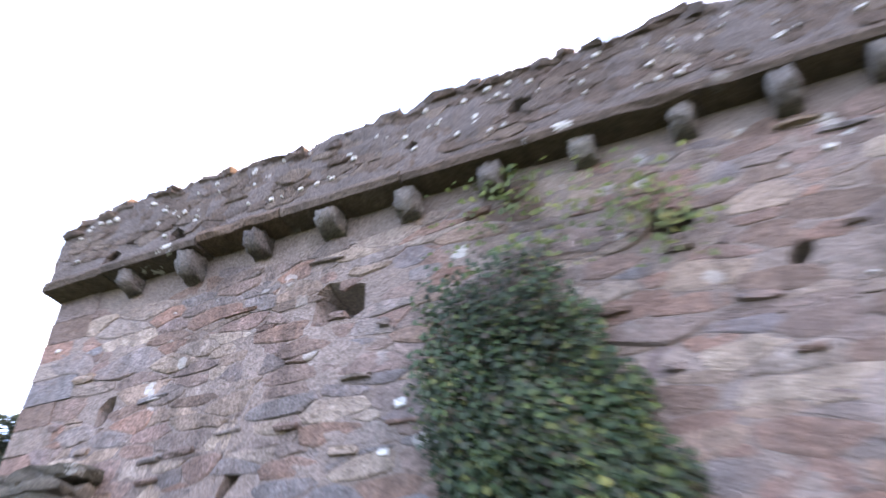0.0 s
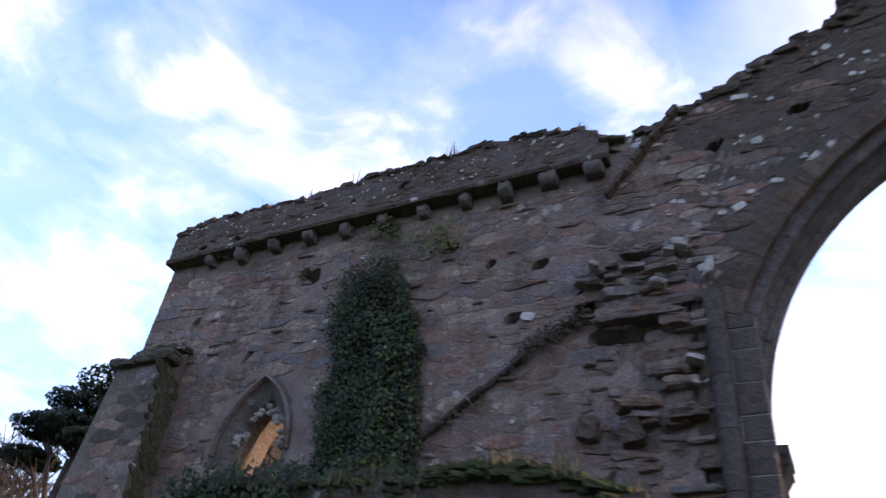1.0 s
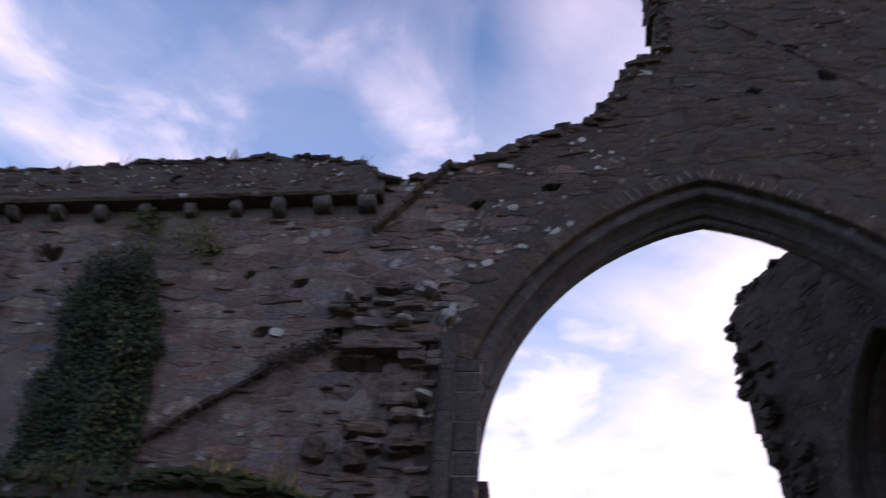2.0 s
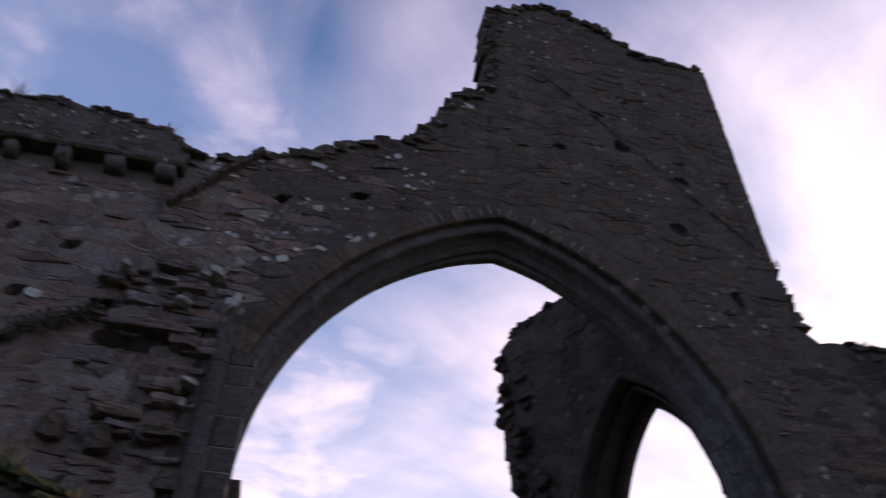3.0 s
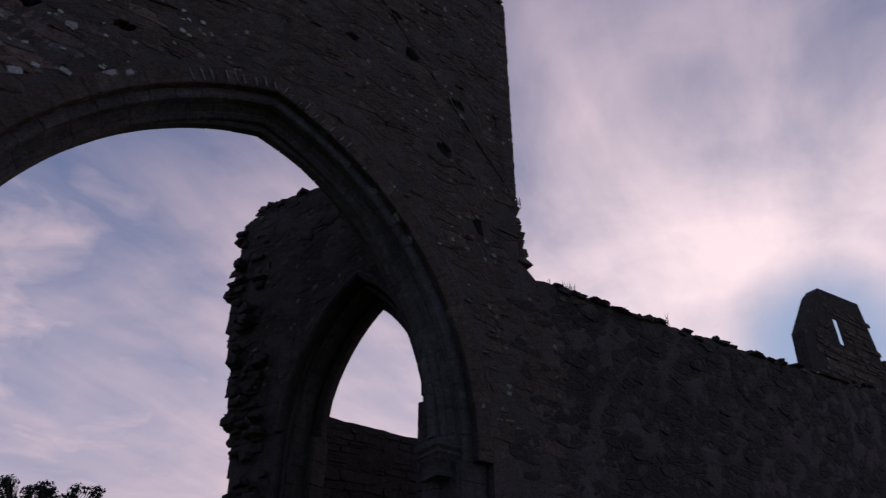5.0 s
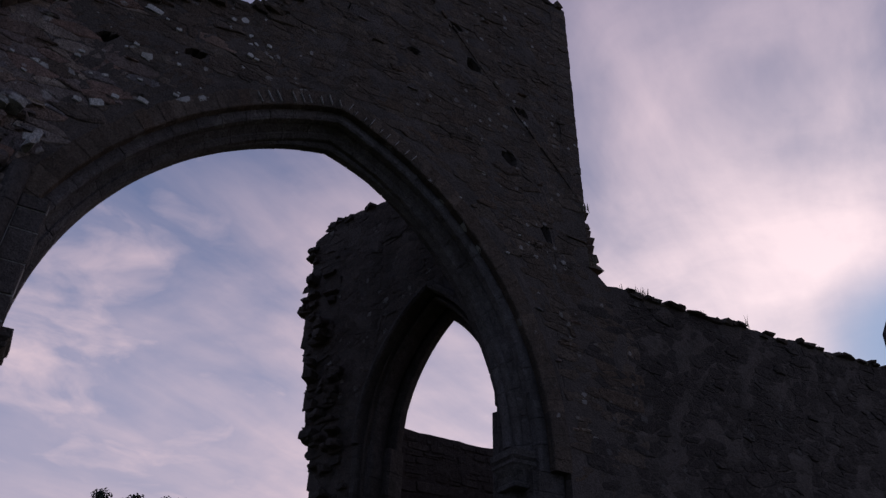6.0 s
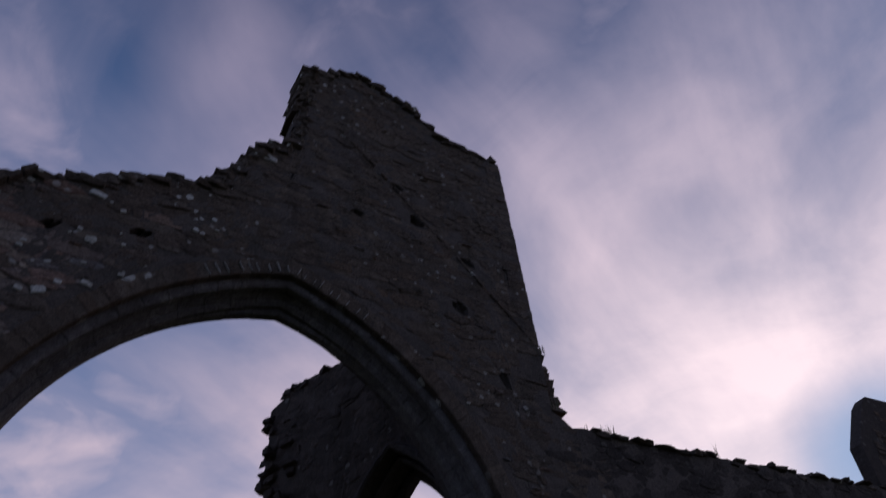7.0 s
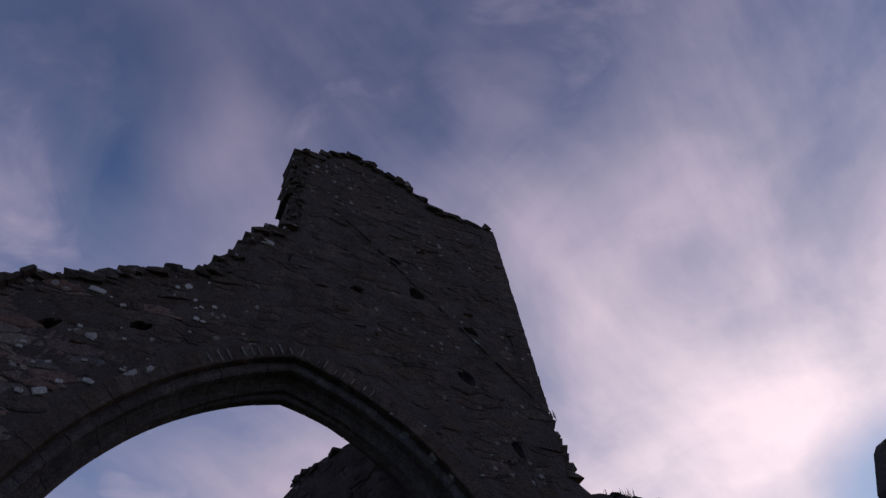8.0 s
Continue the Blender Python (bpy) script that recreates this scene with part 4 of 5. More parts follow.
# ---------- lancet window ----------
window_1 = tagged(new("window_1"), "small pointed lancet with worn pale dressed surround", "window", kind="structure")
lrng = random.Random(13)
LHOOD = [(0.0, 0.04), (0.0, -0.03), (0.4, -0.08), (1.0, -0.05), (1.0, 0.04)]
SPLAY = [(0.0, 0.3), (0.0, 0.15), (0.6, 0.02), (1.0, -0.004), (1.0, 0.34)]
arch_order("hood_stone", window_1, main_place, WIN_X, WIN_SPRING, 0.58, 1.03, 0.05, LHOOD, 5, MAT_PIECE, "", lrng)
arch_order("surround_stone", window_1, main_place, WIN_X, WIN_SPRING, 0.4, 0.84, 0.26, SPLAY, 4, MAT_CORBEL, "", lrng)
MAT_WARM = stone_material("sun_ochre_stone", [(0.15, 0.092, 0.056), (0.2, 0.125, 0.075), (0.13, 0.086, 0.058), (0.18, 0.115, 0.07)], lichen=0.25)
# ochre reveal, low sun's orange put in its colour: a sleeve through the thickness of the wall
bm = bmesh.new()
HALF_R = 0.42
prof = [(-HALF_R, WIN_SILL + (WIN_SPRING - WIN_SILL) * k / 8) for k in range(8)]
prof += [(-HALF_R + 2 * HALF_R * k / 16, None) for k in range(17)]
prof += [(HALF_R, WIN_SPRING - (WIN_SPRING - WIN_SILL) * (k + 1) / 8) for k in range(8)]
prof = [(u, z if z is not None else (arch_z(WIN_X + u, HALF_R + 0.002, 0.86, WIN_X, WIN_SPRING) or WIN_SPRING)) for u, z in prof]
rings = []
for y, grow in ((7.17, 1.4), (7.17, 1.0), (7.24, 1.0), (7.32, 1.0), (7.4, 1.0), (7.46, 1.02), (7.46, 1.4)):
    ring = []
    for u, z in prof:
        d = 0.035 * noise.noise(Vector((u * 6, y * 7, z * 6)))
        ring.append(bm.verts.new((WIN_X + u * grow * (1 + d), y, WIN_SPRING + (z - WIN_SPRING) * (grow if z > WIN_SPRING else 1.0) + d)))
    rings.append(ring)
for a, b in zip(rings, rings[1:] + rings[:1]):
    for k in range(len(a) - 1):
        bm.faces.new((a[k], a[k + 1], b[k + 1], b[k]))
part("reveal", bm, MAT_WARM, window_1, "ochre stone reveal, warm sunlight put in its colour")
for side in (-1, 1):
    z = WIN_SILL
    while z < WIN_SPRING - 0.05:
        h = min(lrng.uniform(0.22, 0.34), WIN_SPRING - z)
        if WIN_SPRING - z - h < 0.1:
            h = WIN_SPRING - z
        pl = [(0.4, 0.3), (0.4, 0.15), (0.56, 0.02), (0.66, -0.004), (0.66, 0.3)]
        v = [(WIN_X + side * a, FACE + b, zz) for zz in (z + 0.004, z + h - 0.004) for a, b in pl]
        bm = bmesh.new()
        vs = [bm.verts.new(p) for p in v]
        for i in range(5):
            bm.faces.new((vs[i], vs[(i + 1) % 5], vs[5 + (i + 1) % 5], vs[5 + i]))
        bm.faces.new(vs[:5])
        bm.faces.new(list(reversed(vs[5:])))
        part("surround_stone", bm, MAT_CORBEL, window_1)
        z += h
lh = Heap()                                          # broken tracery clinging inside the head
for k in range(34):
    a = math.pi * lrng.random()
    d = lrng.uniform(0.78, 1.0)
    lh.add(*lump(lrng, WIN_X + 0.4 * d * math.cos(a), FACE + lrng.uniform(0.1, 0.2), WIN_SPRING + 0.06 + 0.66 * d * math.sin(a) ** 0.8, lrng.uniform(0.03, 0.09), 0.07, lrng.uniform(0.03, 0.08), lrng.uniform(-1, 1), lrng.uniform(-0.6, 0.6)))
solid("broken_tracery", lh.v, lh.f, MAT_PALE, window_1, "jagged remains of pale tracery")

# ---------- torn masonry where a wall broke away ----------
trng = random.Random(17)
th = Heap()
for s in rubble(trng, -2.4, -1.08, 3.0, 7.25, lambda u, z, w, h: u - w / 2 > -2.42 and u + w / 2 < -1.02 and z < 7.2 - 0.5 * max(0, -1.75 - u), 0.7):
    if trng.random() < (0.5 if s[0] > -1.5 or s[1] > 6.2 else 0.22):
        u, z, w, h = s
        out_by = trng.choice([0.0, 0.02, 0.04, 0.07, 0.11]) * (1.0 if z < 6.9 else 0.6)
        th.add(*lump(trng, u, FACE - out_by / 2 + 0.05, z, w * 1.02, abs(out_by) + 0.16, h * trng.uniform(0.7, 1.05), trng.uniform(-0.3, 0.3), trng.uniform(-0.12, 0.12)))
tagged(solid("torn_stones", th.v, th.f, MAT_STONE, wall_1, "jagged torn stones of a lost wall"), kind="stuff")
for cx, cz, w, d, h, tilt in ((-1.75, 6.2, 1.0, 0.4, 0.16, 0.02), (-2.3, 6.75, 0.3, 0.4, 0.1, 0.0), (-1.35, 6.02, 0.34, 0.5, 0.16, 0.1), (-1.45, 6.75, 0.4, 0.45, 0.14, -0.1),
                              (-1.75, 7.05, 0.34, 0.4, 0.13, 0.1), (-2.3, 4.95, 0.24, 0.4, 0.28, 0.1), (-1.85, 4.85, 0.26, 0.45, 0.3, -0.2), (-1.35, 5.35, 0.36, 0.4, 0.12, 0.05), (-1.3, 5.0, 0.4, 0.45, 0.12, 0.0)):
    w, d, h = w * 0.9, d * 0.62, h * 0.82
    bm = bmesh.new()
    bmesh.ops.create_cube(bm, size=1)
    bmesh.ops.subdivide_edges(bm, edges=bm.edges, cuts=3, use_grid_fill=True)
    for v in bm.verts:
        q = v.co.copy()
        v.co *= 1 - 0.3 * (q.length - 0.5)
        v.co += 0.16 * Vector((noise.noise(q * 2.5 + Vector((cx * 9, cz, 0))), noise.noise(q * 2.5 + Vector((0, cz * 7, 5))), noise.noise(q * 2.8 + Vector((3, cx * 5, cz)))))
        v.co = Vector((v.co.x * w, v.co.y * d, v.co.z * h))
    bmesh.ops.transform(bm, matrix=pose(cx, FACE - d / 2 + 0.1, cz, 0, math.degrees(tilt), 0), verts=bm.verts)
    part("torn_block", bm, MAT_GREYP if cz < 5.2 else MAT_PIECE, wall_1)
for cx, cz, w, h in ((-1.24, 6.97, 0.16, 0.1), (-1.36, 6.92, 0.12, 0.06), (-1.5, 6.52, 0.18, 0.06), (-0.97, 6.6, 0.08, 0.2), (-1.2, 5.55, 0.16, 0.05), (-2.2, 6.9, 0.1, 0.05)):
    bm = bmesh.new()
    lv, lf = lump(trng, cx, FACE - 0.12, cz, w, 0.2, h, 0.3, 0.2)
    vs = [bm.verts.new(p) for p in lv]
    for q in lf:
        bm.faces.new([vs[j] for j in q])
    part("torn_block", bm, MAT_PALE, wall_1, "pale lichen-crusted stone")


def shaft(x, y, r, z0, z1):
    """Corner shaft in drums, a little uneven."""
    z = z0
    while z < z1:
        h = min(trng.uniform(0.4, 0.7), z1 - z)
        v, f, n = [], [], 12
        for zz, k in ((z + 0.004, 1), (z + h - 0.004, 1)):
            for i in range(n):
                a = 2 * math.pi * i / n
                v.append((x + r * k * math.cos(a), y + r * k * math.sin(a), zz))
        for i in range(n):
            f.append((i, (i + 1) % n, n + (i + 1) % n, n + i))
        f += [tuple(reversed(range(n))), tuple(range(n, 2 * n))]
        solid("shaft_drum", v, f, MAT_DRESSED, wall_1)
        z += h + 0.001


shaft(-0.97, 6.97, 0.1, 0.0, 6.35)
# pier of squared stone with pale joints beside the shaft
bm = bmesh.new()
bmesh.ops.create_cube(bm, size=1, matrix=Matrix.Translation((-0.735, 7.045, 3.0)) @ Matrix.Diagonal((0.262, 0.12, 6.02, 1)))
part("pier_core", bm, MAT_PALE, wall_1, "pale mortar of the pier joints")
jamb("jamb_block", wall_1, main_place, -0.87, -0.6, -0.03, 0.1, 0.0, 6.05, MAT_DRESSED, trng, 0.02, "", 0.01)

# ---------- weather creases: sloping drip stones where roofs abutted ----------


def crease(x0, z0, x1, z1, count, deep, mat, high, name="drip_stone"):
    ang = math.atan2(z1 - z0, x1 - x0)
    length = math.hypot(x1 - x0, z1 - z0) / count
    for i in range(count):
        t = (i + 0.5) / count
        w = length * trng.uniform(0.92, 1.04)
        bm = bmesh.new()
        vs = [bm.verts.new(p) for p in block_verts(trng, 0, 0, 0, w, deep + 0.12, high * trng.uniform(0.8, 1.2), 0.22)]
        for q in BLOCK_FACES:
            bm.faces.new([vs[j] for j in q])
        m = Matrix.Translation((x0 + (x1 - x0) * t, FACE - deep / 2 + trng.uniform(-0.02, 0.03), z0 + (z1 - z0) * t)) @ Matrix.Rotation(-ang, 4, "Y")
        bmesh.ops.transform(bm, matrix=m, verts=bm.verts)
        part(name, bm, mat, wall_1)


# left crease: slabs coloured dark brown in place of a groove's shade
crease(-4.5, 4.83, -3.0, 5.92, 9, 0.05, MAT_GROOVE_SHADE, 0.06)
crease(-2.05, 7.98, -1.1, 9.2, 8, 0.1, MAT_GREYP, 0.07)
crease(2.85, 12.7, 6.2, 8.95, 30, -0.03, MAT_GREYP, 0.05)
for k in range(18):                                  # pale mortar left standing between the ring stones near the crown
    s = -1 if k % 2 else 1
    a = 0.04 + 1.0 * (k // 2) / 8 + trng.uniform(-0.03, 0.03)
    xx = ARCH_X + s * a
    zz = arch_z(xx, 3.22, 4.31, ARCH_X, 4.5)
    bm = bmesh.new()
    tall = trng.uniform(0.08, 0.2)
    vs = [bm.verts.new(p) for p in block_verts(trng, 0, 0, tall / 2, 0.011, 0.04, tall, 0.3)]
    for q in BLOCK_FACES:
        bm.faces.new([vs[j] for j in q])
    bmesh.ops.transform(bm, matrix=Matrix.Translation((xx, FACE - 0.02, zz + 0.02)) @ Matrix.Rotation(s * (0.36 + a * 0.2), 4, "Y"), verts=bm.verts)
    part("mortar_joint", bm, MAT_PALE, wall_1)

# ---------- pale lichen crusts on the shoulder of the wall ----------
MAT_LICHEN = mortar_material("lichen_crust", (0.42, 0.41, 0.37), (0.62, 0.61, 0.57))
crh = Heap()
crust = random.Random(41)
LICHEN = [(-0.26, 8.39, 0.09), (-0.36, 9.18, 0.14), (-0.72, 9.1, 0.09), (-0.14, 7.71, 0.08), (-0.57, 7.45, 0.12), (-1.0, 6.72, 0.1), (1.59, 11.16, 0.16), (1.75, 11.14, 0.1), (-1.3, 7.0, 0.14),
          (-1.5, 8.9, 0.2), (-1.62, 8.78, 0.14), (-1.42, 8.72, 0.12), (-1.72, 8.9, 0.1), (-6.0, 6.9, 0.06), (-6.1, 6.6, 0.06), (-3.03, 6.45, 0.12)]
for k in range(90):
    LICHEN.append((crust.uniform(-9.5, -2.1), crust.uniform(8.8, 9.35), crust.uniform(0.012, 0.04)))
for k in range(34):
    LICHEN.append((crust.gauss(-0.2, 0.7), crust.uniform(7.2, 9.5), crust.uniform(0.025, 0.065)))
for k in range(28):
    LICHEN.append((crust.uniform(-9.4, 6.0), crust.uniform(4.5, 9.4), crust.uniform(0.02, 0.045)))
for u, z, size in LICHEN:
    if in_wall(u, z, size, size):
        y = (6.9 if u < -2.0 and z > 8.6 else FACE) - 0.012
        crh.add(*lump(crust, u, y, z, size * crust.uniform(0.9, 1.5), 0.025, size * crust.uniform(0.6, 0.95), 0.0, crust.uniform(-0.4, 0.4)))
tagged(solid("lichen_crusts", crh.v, crh.f, MAT_LICHEN, wall_1, "round white lichen crusts on the stones"), kind="stuff")

# ---------- ruined low wall in front, overgrown ----------
lh = Heap()
lrng2 = random.Random(77)
LOW_TOP = [(-7.2, 3.1), (-6.6, 3.75), (-6.0, 3.98), (-5.5, 4.06), (-3.4, 4.0), (-2.9, 4.08), (-2.2, 4.02), (-1.6, 3.8), (-1.2, 3.5)]
low_place = lambda u, z, d: (u, 5.5 + d, z)
slab_grid(lh, -7.2, -1.2, full, lambda u: ragged(LOW_TOP, u) - 0.05, low_place, 1.0, 0.15, 0.2, 0.06)
lay(lh, lrng2, rubble(lrng2, -7.1, -1.3, 2.0, 4.2, lambda u, z, w, h: u - w / 2 > -7.1 and u + w / 2 < -1.3 and z + h / 2 < interp(LOW_TOP, u) - 0.1, 1.3), low_place, (0.02, 0.09))
for k in range(60):
    u = lrng2.uniform(-6.8, -1.4)
    lh.add(block_verts(lrng2, u, 5.5 + lrng2.uniform(0.0, 0.9), interp(LOW_TOP, u) - lrng2.uniform(0.02, 0.14), lrng2.uniform(0.15, 0.5), lrng2.uniform(0.2, 0.4), lrng2.uniform(0.06, 0.16), 0.35, lrng2.uniform(-0.4, 0.4)), BLOCK_FACES)
wall_7 = tagged(solid("wall_7", lh.v, lh.f, MAT_GREY), "broken low wall overgrown with ivy, moss and grass", "wall", kind="structure")
mh = Heap()
for k in range(900):
    u = lrng2.choice([lrng2.uniform(-3.2, -1.6), lrng2.uniform(-6.4, -2.0)])
    t = lrng2.uniform(-0.06, 0.5)
    s = lrng2.uniform(0.04, 0.11)
    mh.add(*lump(lrng2, u, 5.5 + t, interp(LOW_TOP, u) - 0.03 - 0.35 * max(0.0, -t) - lrng2.random() ** 2 * 0.12 * (t < 0.05), s * 1.7, s * 1.2, s * 0.55, lrng2.uniform(0, 3)))
tagged(solid("moss_cushions", mh.v, mh.f, MAT_MOSS), "green moss cushions on the broken wall head", "moss", kind="stuff")


# ---------- plants ----------
def leaf_quad(rng, p, size, out_dir, droop=0.3):
    """An ivy leaf: five corners, slightly folded."""
    z = Vector(out_dir).normalized()
    z = (z + Vector((rng.uniform(-0.7, 0.7), rng.uniform(-0.7, 0.7), rng.uniform(-0.5, 0.7)))).normalized()
    x = z.cross(Vector((rng.uniform(-0.4, 0.4), 0.1, 1))).normalized()
    y = z.cross(x)
    p = Vector(p)
    pts = [(0, -0.55), (0.5, -0.2), (0.33, 0.35), (0, 0.6), (-0.33, 0.35), (-0.5, -0.2)]
    fold = 0.12 * size
    v = [tuple(p + x * a * size - y * b * size + z * (fold * (1 - 2 * abs(a)))) for a, b in pts]
    return v, [(0, 1, 2, 3), (0, 3, 4, 5)]


def ivy_patch(name, label, rng, count, where, size, mat, stems=()):
    h = Heap()
    for k in range(count):
        p = where(rng)
        if p:
            h.add(*leaf_quad(rng, p, rng.uniform(*size), (0.1, -1, 0.25)))
    return tagged(solid(name, h.v, h.f, mat), label, "ivy", kind="stuff")


def ivy_main(rng):
    z = rng.uniform(3.4, 7.75)
    left = interp([(3.4, -5.6), (5.0, -5.66), (6.3, -5.75), (7.75, -5.93)], z) + 0.1 * noise.noise(Vector((z * 2, 1, 5)))
    right = interp([(3.4, -4.1), (4.9, -4.2), (5.6, -4.27), (6.7, -4.5), (7.5, -4.8), (7.8, -4.95)], z) + 0.2 * noise.noise(Vector((z * 2.5, 8, 5)))
    x = rng.uniform(left, right)
    n = noise.noise(Vector((x * 2.2, z * 1.8, 3)))
    edge_gap = min(x - left, right - x)
    if rng.random() > 0.3 + edge_gap * 5 or (n < 0 and rng.random() < -1.3 * n):
        return None
    if n < -0.62 or (z > 6.9 and rng.random() < (z - 6.9) * 1.15):
        return None
    return (x, 6.96 - rng.random() ** 1.5 * (0.12 + 0.22 * max(0, n + 0.3)), z)


prng = random.Random(99)
ivy_patch("ivy", "dense dark green ivy hanging on the rubble wall", prng, 34000, ivy_main, (0.02, 0.048), MAT_IVY)
ivy_patch("ivy", "yellowed ivy on the edge of the green patch", prng, 3600, lambda r: (lambda p: p if p and p[0] > -5.0 + 0.3 * r.random() else None)(ivy_main(r)), (0.03, 0.06), MAT_IVY_YELLOW)


def ivy_high(rng):
    cx, cz, s = rng.choice([(-5.2, 8.1, 0.22), (-4.75, 8.0, 0.2), (-4.35, 7.95, 0.16), (-4.2, 7.7, 0.14), (-5.25, 8.3, 0.13), (-5.2, 7.7, 0.2)])
    return (rng.gauss(cx, s), 6.95 - 0.12 * rng.random(), min(rng.gauss(cz, s), 8.42))


ivy_patch("ivy", "thin yellow-green ivy under the corbels", prng, 520, ivy_high, (0.03, 0.055), MAT_IVY_YELLOW)


MAT_DEAD = leaf_material("dead_fern", [(0.035, 0.025, 0.015), (0.055, 0.038, 0.022), (0.026, 0.023, 0.014)], 0.8)
ivy_patch("dead_fern", "brown withered fern in a joint of the wall", prng, 420, lambda r: (lambda t: (-3.05 + 0.75 * t + r.gauss(0, 0.05), 6.96 - 0.07 * r.random(), 5.92 + 0.42 * t + r.gauss(0, 0.07)))(r.random()), (0.02, 0.05), MAT_DEAD)
ivy_patch("dead_fern", "withered growth along the sloping crease", prng, 130, lambda r: (lambda t: (-4.5 + 1.5 * t, 6.95 - 0.06 * r.random(), 4.78 + 1.09 * t + r.gauss(0, 0.035)))(r.random()), (0.015, 0.04), MAT_DEAD)


def ivy_low(rng):
    u = rng.uniform(-6.2, -4.5) if rng.random() < 0.9 else rng.uniform(-4.5, -3.2)
    return (u, 5.48 + rng.uniform(-0.2, 0.5), interp(LOW_TOP, u) + rng.uniform(-0.35, 0.14) + 0.06 * noise.noise(Vector((u * 5, 0, 0))))


ivy_patch("ivy", "grey-green ivy over the low broken wall", prng, 4200, ivy_low, (0.025, 0.055), MAT_IVY)


def grass_tuft(p, rng, count, tall, mat=None, label="dry grass tuft rooted in the wall head"):
    h = Heap()
    for k in range(count):
        a, l = rng.uniform(0, 6.28), tall * rng.uniform(0.5, 1.0)
        lean = rng.uniform(0.1, 0.6)
        x, y, z = p[0] + rng.gauss(0, 0.06), p[1] + rng.gauss(0, 0.05), p[2]
        w = 0.006
        dx, dy = math.cos(a), math.sin(a)
        v = [(x - dy * w, y + dx * w, z - 0.05), (x + dy * w, y - dx * w, z - 0.05), (x + dx * lean * l * 0.4 + dy * w * 0.8, y + dy * lean * l * 0.4 - dx * w * 0.8, z + l * 0.6), (x + dx * lean * l * 0.4 - dy * w * 0.8, y + dy * lean * l * 0.4 + dx * w * 0.8, z + l * 0.6), (x + dx * lean * l, y + dy * lean * l, z + l)]
        h.add(v, [(0, 1, 2, 3), (3, 2, 4)])
    return tagged(solid("grass_tuft", h.v, h.f, mat or MAT_GRASS), label, "grass", kind="stuff")


for x, tall, cnt in ((-6.9, 0.3, 10), (-6.0, 0.25, 8), (-4.3, 0.28, 22), (-2.35, 0.3, 16), (-7.8, 0.2, 8), (7.35, 0.22, 26), (8.6, 0.12, 10), (9.7, 0.3, 5), (6.95, 0.1, 8), (11.4, 0.12, 9)):
    grass_tuft((x, (6.95 if x < -2 else 7.05), interp(TOP if x < 6.3 else TOP_LOW, x)), prng, cnt, tall)
for x, z, cnt in ((6.28, 8.72, 12), (6.34, 7.72, 12)):
    grass_tuft((x, 6.95, z), prng, cnt, 0.16, label="small tuft growing from a joint in the wall")
for k in range(16):
    u = prng.uniform(-4.3, -1.5)
    grass_tuft((u, 5.5 + prng.uniform(-0.1, 0.3), interp(LOW_TOP, u) - 0.05), prng, 34, prng.uniform(0.12, 0.3), label="rank grass tuft on the low broken wall")


# ---------- trees ----------
def limb(heap, p, q, r0, r1, n=6):
    p, q = Vector(p), Vector(q)
    d = (q - p).normalized()
    a = d.orthogonal().normalized()
    b = d.cross(a)
    v = [tuple(c + (a * math.cos(2 * math.pi * i / n) + b * math.sin(2 * math.pi * i / n)) * r) for c, r in ((p, r0), (q, r1)) for i in range(n)]
    heap.add(v, [(i, (i + 1) % n, n + (i + 1) % n, n + i) for i in range(n)])


def grow(heap, rng, p, d, length, r, level, tips, fine=None):
    q = Vector(p) + Vector(d) * length
    limb(heap if level > 2 or fine is None else fine, p, q, r, r * 0.7, 6 if level > 2 else 4)
    if level == 0:
        tips.append(q)
        return
    for k in range(4 if level < 5 else 3):
        nd = (Vector(d) + Vector((rng.gauss(0, 0.5), rng.gauss(0, 0.5), rng.gauss(0.12, 0.35)))).normalized()
        grow(heap, rng, q, nd, length * rng.uniform(0.6, 0.85), r * 0.62, level - 1, tips, fine)


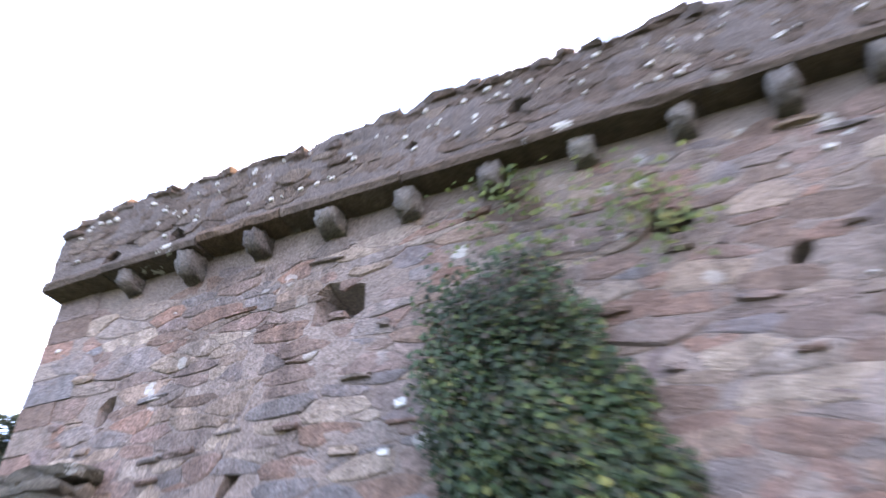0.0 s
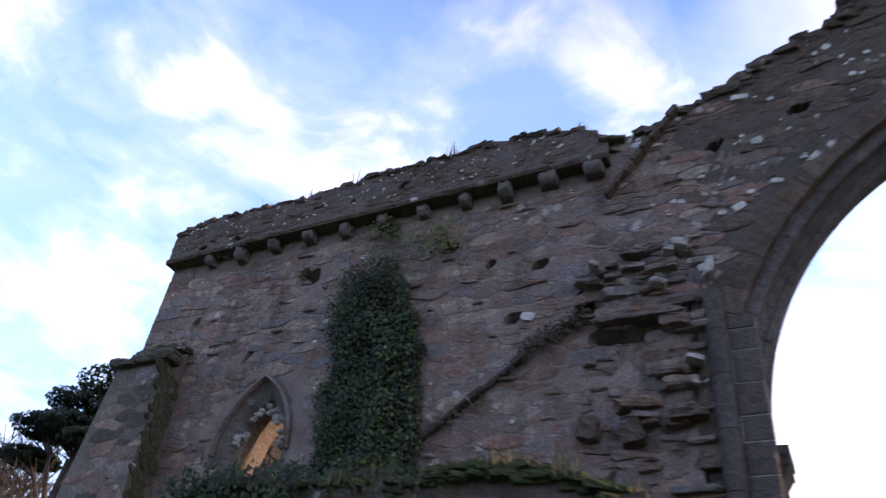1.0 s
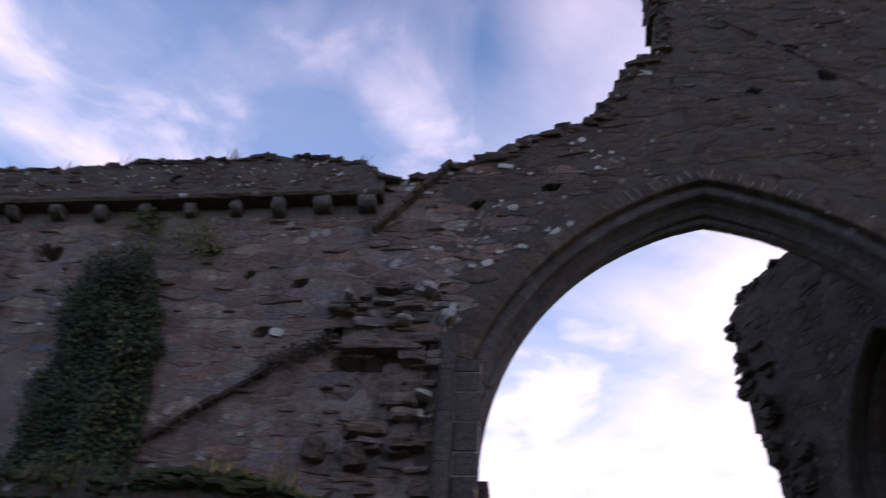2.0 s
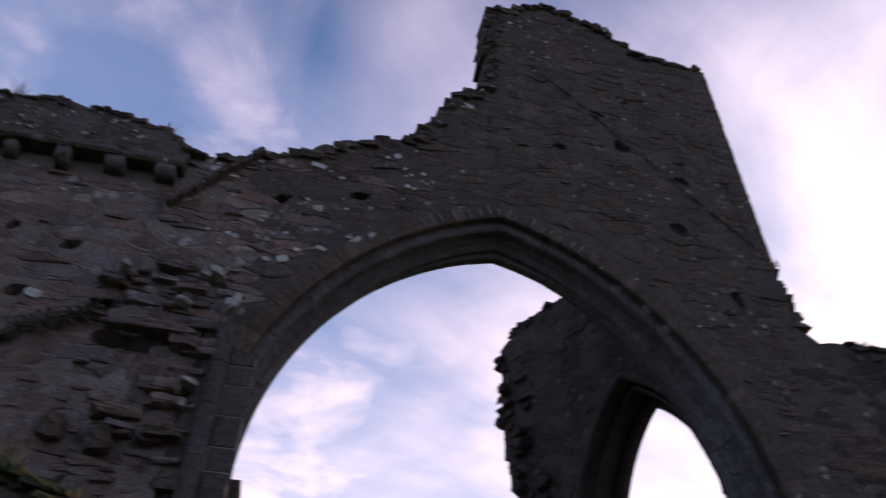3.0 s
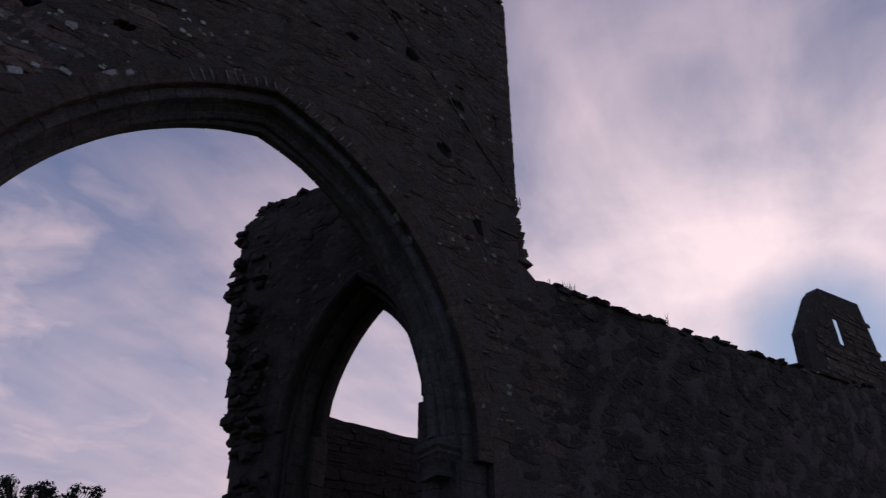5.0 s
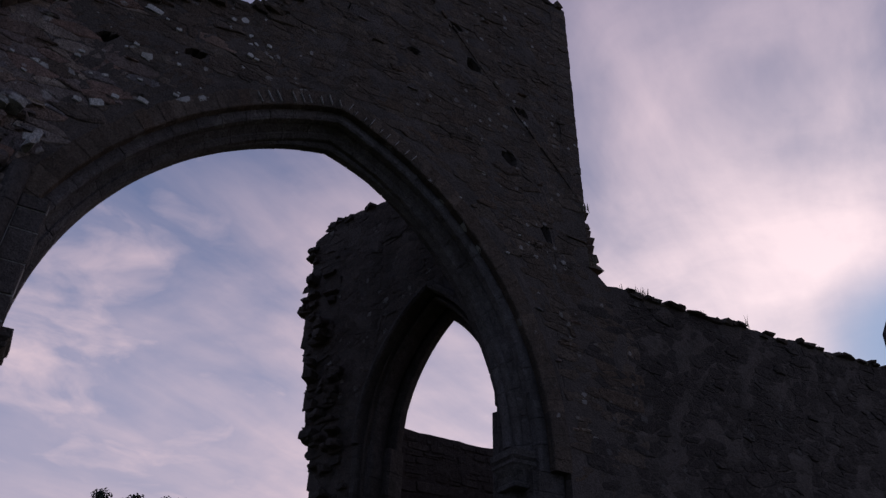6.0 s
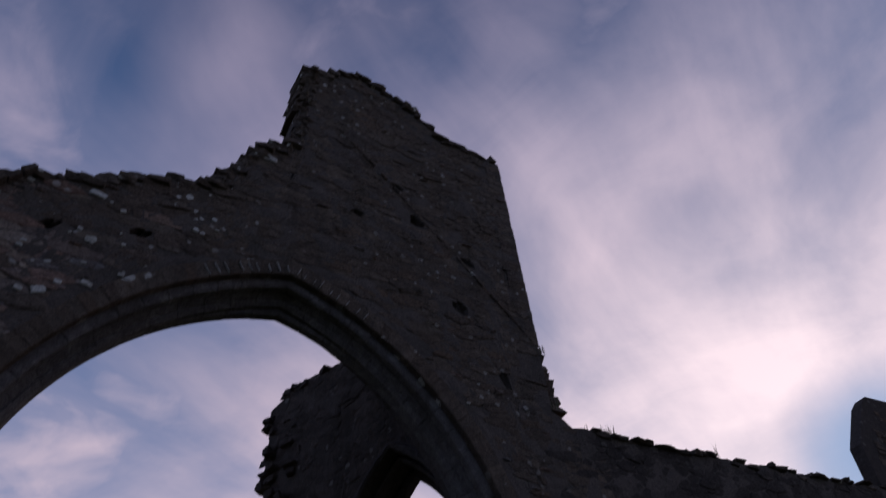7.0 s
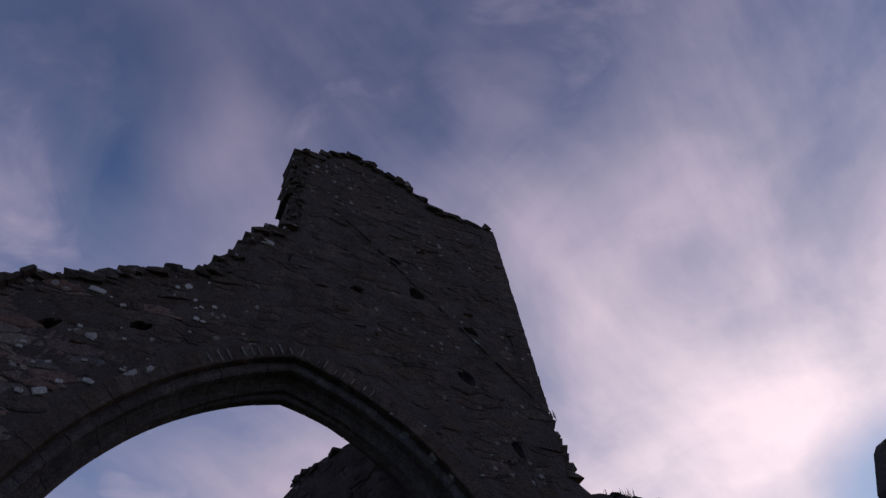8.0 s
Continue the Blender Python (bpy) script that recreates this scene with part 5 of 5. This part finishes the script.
def pine(x, y, base, crowns, label, seed, mat, leaf=(0.25, 0.5), per=420):
    """crowns: (dx, dy, z, rx, rz) flattened clumps at the ends of limbs."""
    rng = random.Random(seed)
    tree = tagged(new("pine_tree"), label, "tree", group="trees beyond the ruin")
    tree.location = (x, y, base)
    th, lh = Heap(), Heap()
    top = max(c[2] for c in crowns) - base
    pts = [(0, 0, 0), (0.3, 0.1, top * 0.35), (-0.1, 0.2, top * 0.62), (0.2, 0, top * 0.8)]
    for i in range(3):
        limb(th, pts[i], pts[i + 1], 0.42 - 0.1 * i, 0.32 - 0.1 * i, 9)
    for dx, dy, z, rx, rz in crowns:
        c = Vector((dx, dy, z - base))
        limb(th, pts[2], c, 0.14, 0.04)
        for k in range(9):
            limb(th, tuple(Vector(pts[2]).lerp(c, 0.7)), tuple(c + Vector((rng.gauss(0, rx * 0.45), rng.gauss(0, rx * 0.45), rng.gauss(0, rz * 0.3)))), 0.05, 0.015, 4)
        for k in range(per):
            v = Vector((rng.gauss(0, 1), rng.gauss(0, 1), rng.gauss(0, 1))).normalized() * rng.random() ** 0.33
            if noise.noise(v * 2.4 + c) < -0.16:
                continue
            p = c + Vector((v.x * rx, v.y * rx, v.z * rz))
            s = rng.uniform(*leaf)
            vs, fs = leaf_quad(rng, p, s, (v.x, v.y, v.z + 0.5))
            lh.add(vs, fs)
    solid("trunk", th.v, th.f, MAT_BARK, tree)
    solid("crown", lh.v, lh.f, mat, tree)
    return tree


pine(-29.4, 20, 0, [(2.4, 0, 14.9, 2.3, 0.5), (0.2, 0.3, 14.4, 2.2, 0.5), (-1.9, 0, 13.5, 1.8, 0.42), (3.2, 0.4, 13.7, 2.2, 0.5), (0.9, -0.4, 13.0, 2.0, 0.45), (-2.8, 0.2, 12.3, 1.4, 0.36), (2.2, 0, 12.3, 2.0, 0.4)], "dark umbrella pine with broad flat crown beyond the ruin", 3, MAT_PINE, (0.08, 0.17), 5200)
trng2 = random.Random(12)
pine(5.8, 42, 0, [(trng2.uniform(-2.3, 2.3), trng2.uniform(-1, 1), 11.2 + 1.3 * trng2.random(), trng2.uniform(0.3, 0.55), trng2.uniform(0.2, 0.42)) for k in range(26)], "thin leafy treetop beyond the arch", 9, MAT_PINE, (0.08, 0.18), 90)


def bare_tree(x, y, tall, seed):
    rng = random.Random(seed)
    tree = tagged(new("bare_tree"), "leafless winter tree with fine spreading twigs", "tree", group="trees beyond the ruin")
    tree.location = (x, y, 0)
    h, twigs, tips = Heap(), Heap(), []
    grow(h, rng, (0, 0, 0), Vector((0, 0, 1)), tall * 0.4, tall * 0.02, 5, tips, twigs)
    solid("trunk", h.v, h.f, MAT_BARK, tree)
    tagged(solid("twigs", twigs.v, twigs.f, MAT_BARK, tree, "fine bare twigs"), kind="stuff")


for x, y, t, sd in ((-36.0, 20, 11.8, 1), (-33.2, 20.5, 10.0, 2), (-38.5, 20, 11.2, 5), (-40.0, 24, 12.6, 7), (-34.6, 21, 10.6, 8)):
    bare_tree(x, y, t, sd)

# ---------- single stones of the upper long wall ----------
for k in sorted(singles):
    u, z, outline = facing[k]
    v, f = stone_mesh(rng, u, z, outline, rng.uniform(0.006, 0.026))
    ob = solid("stone", [(a - u, d, b - z) for a, b, d in v], f, MAT_PIECE, wall_1)
    ob.location = (u, FACE, z)
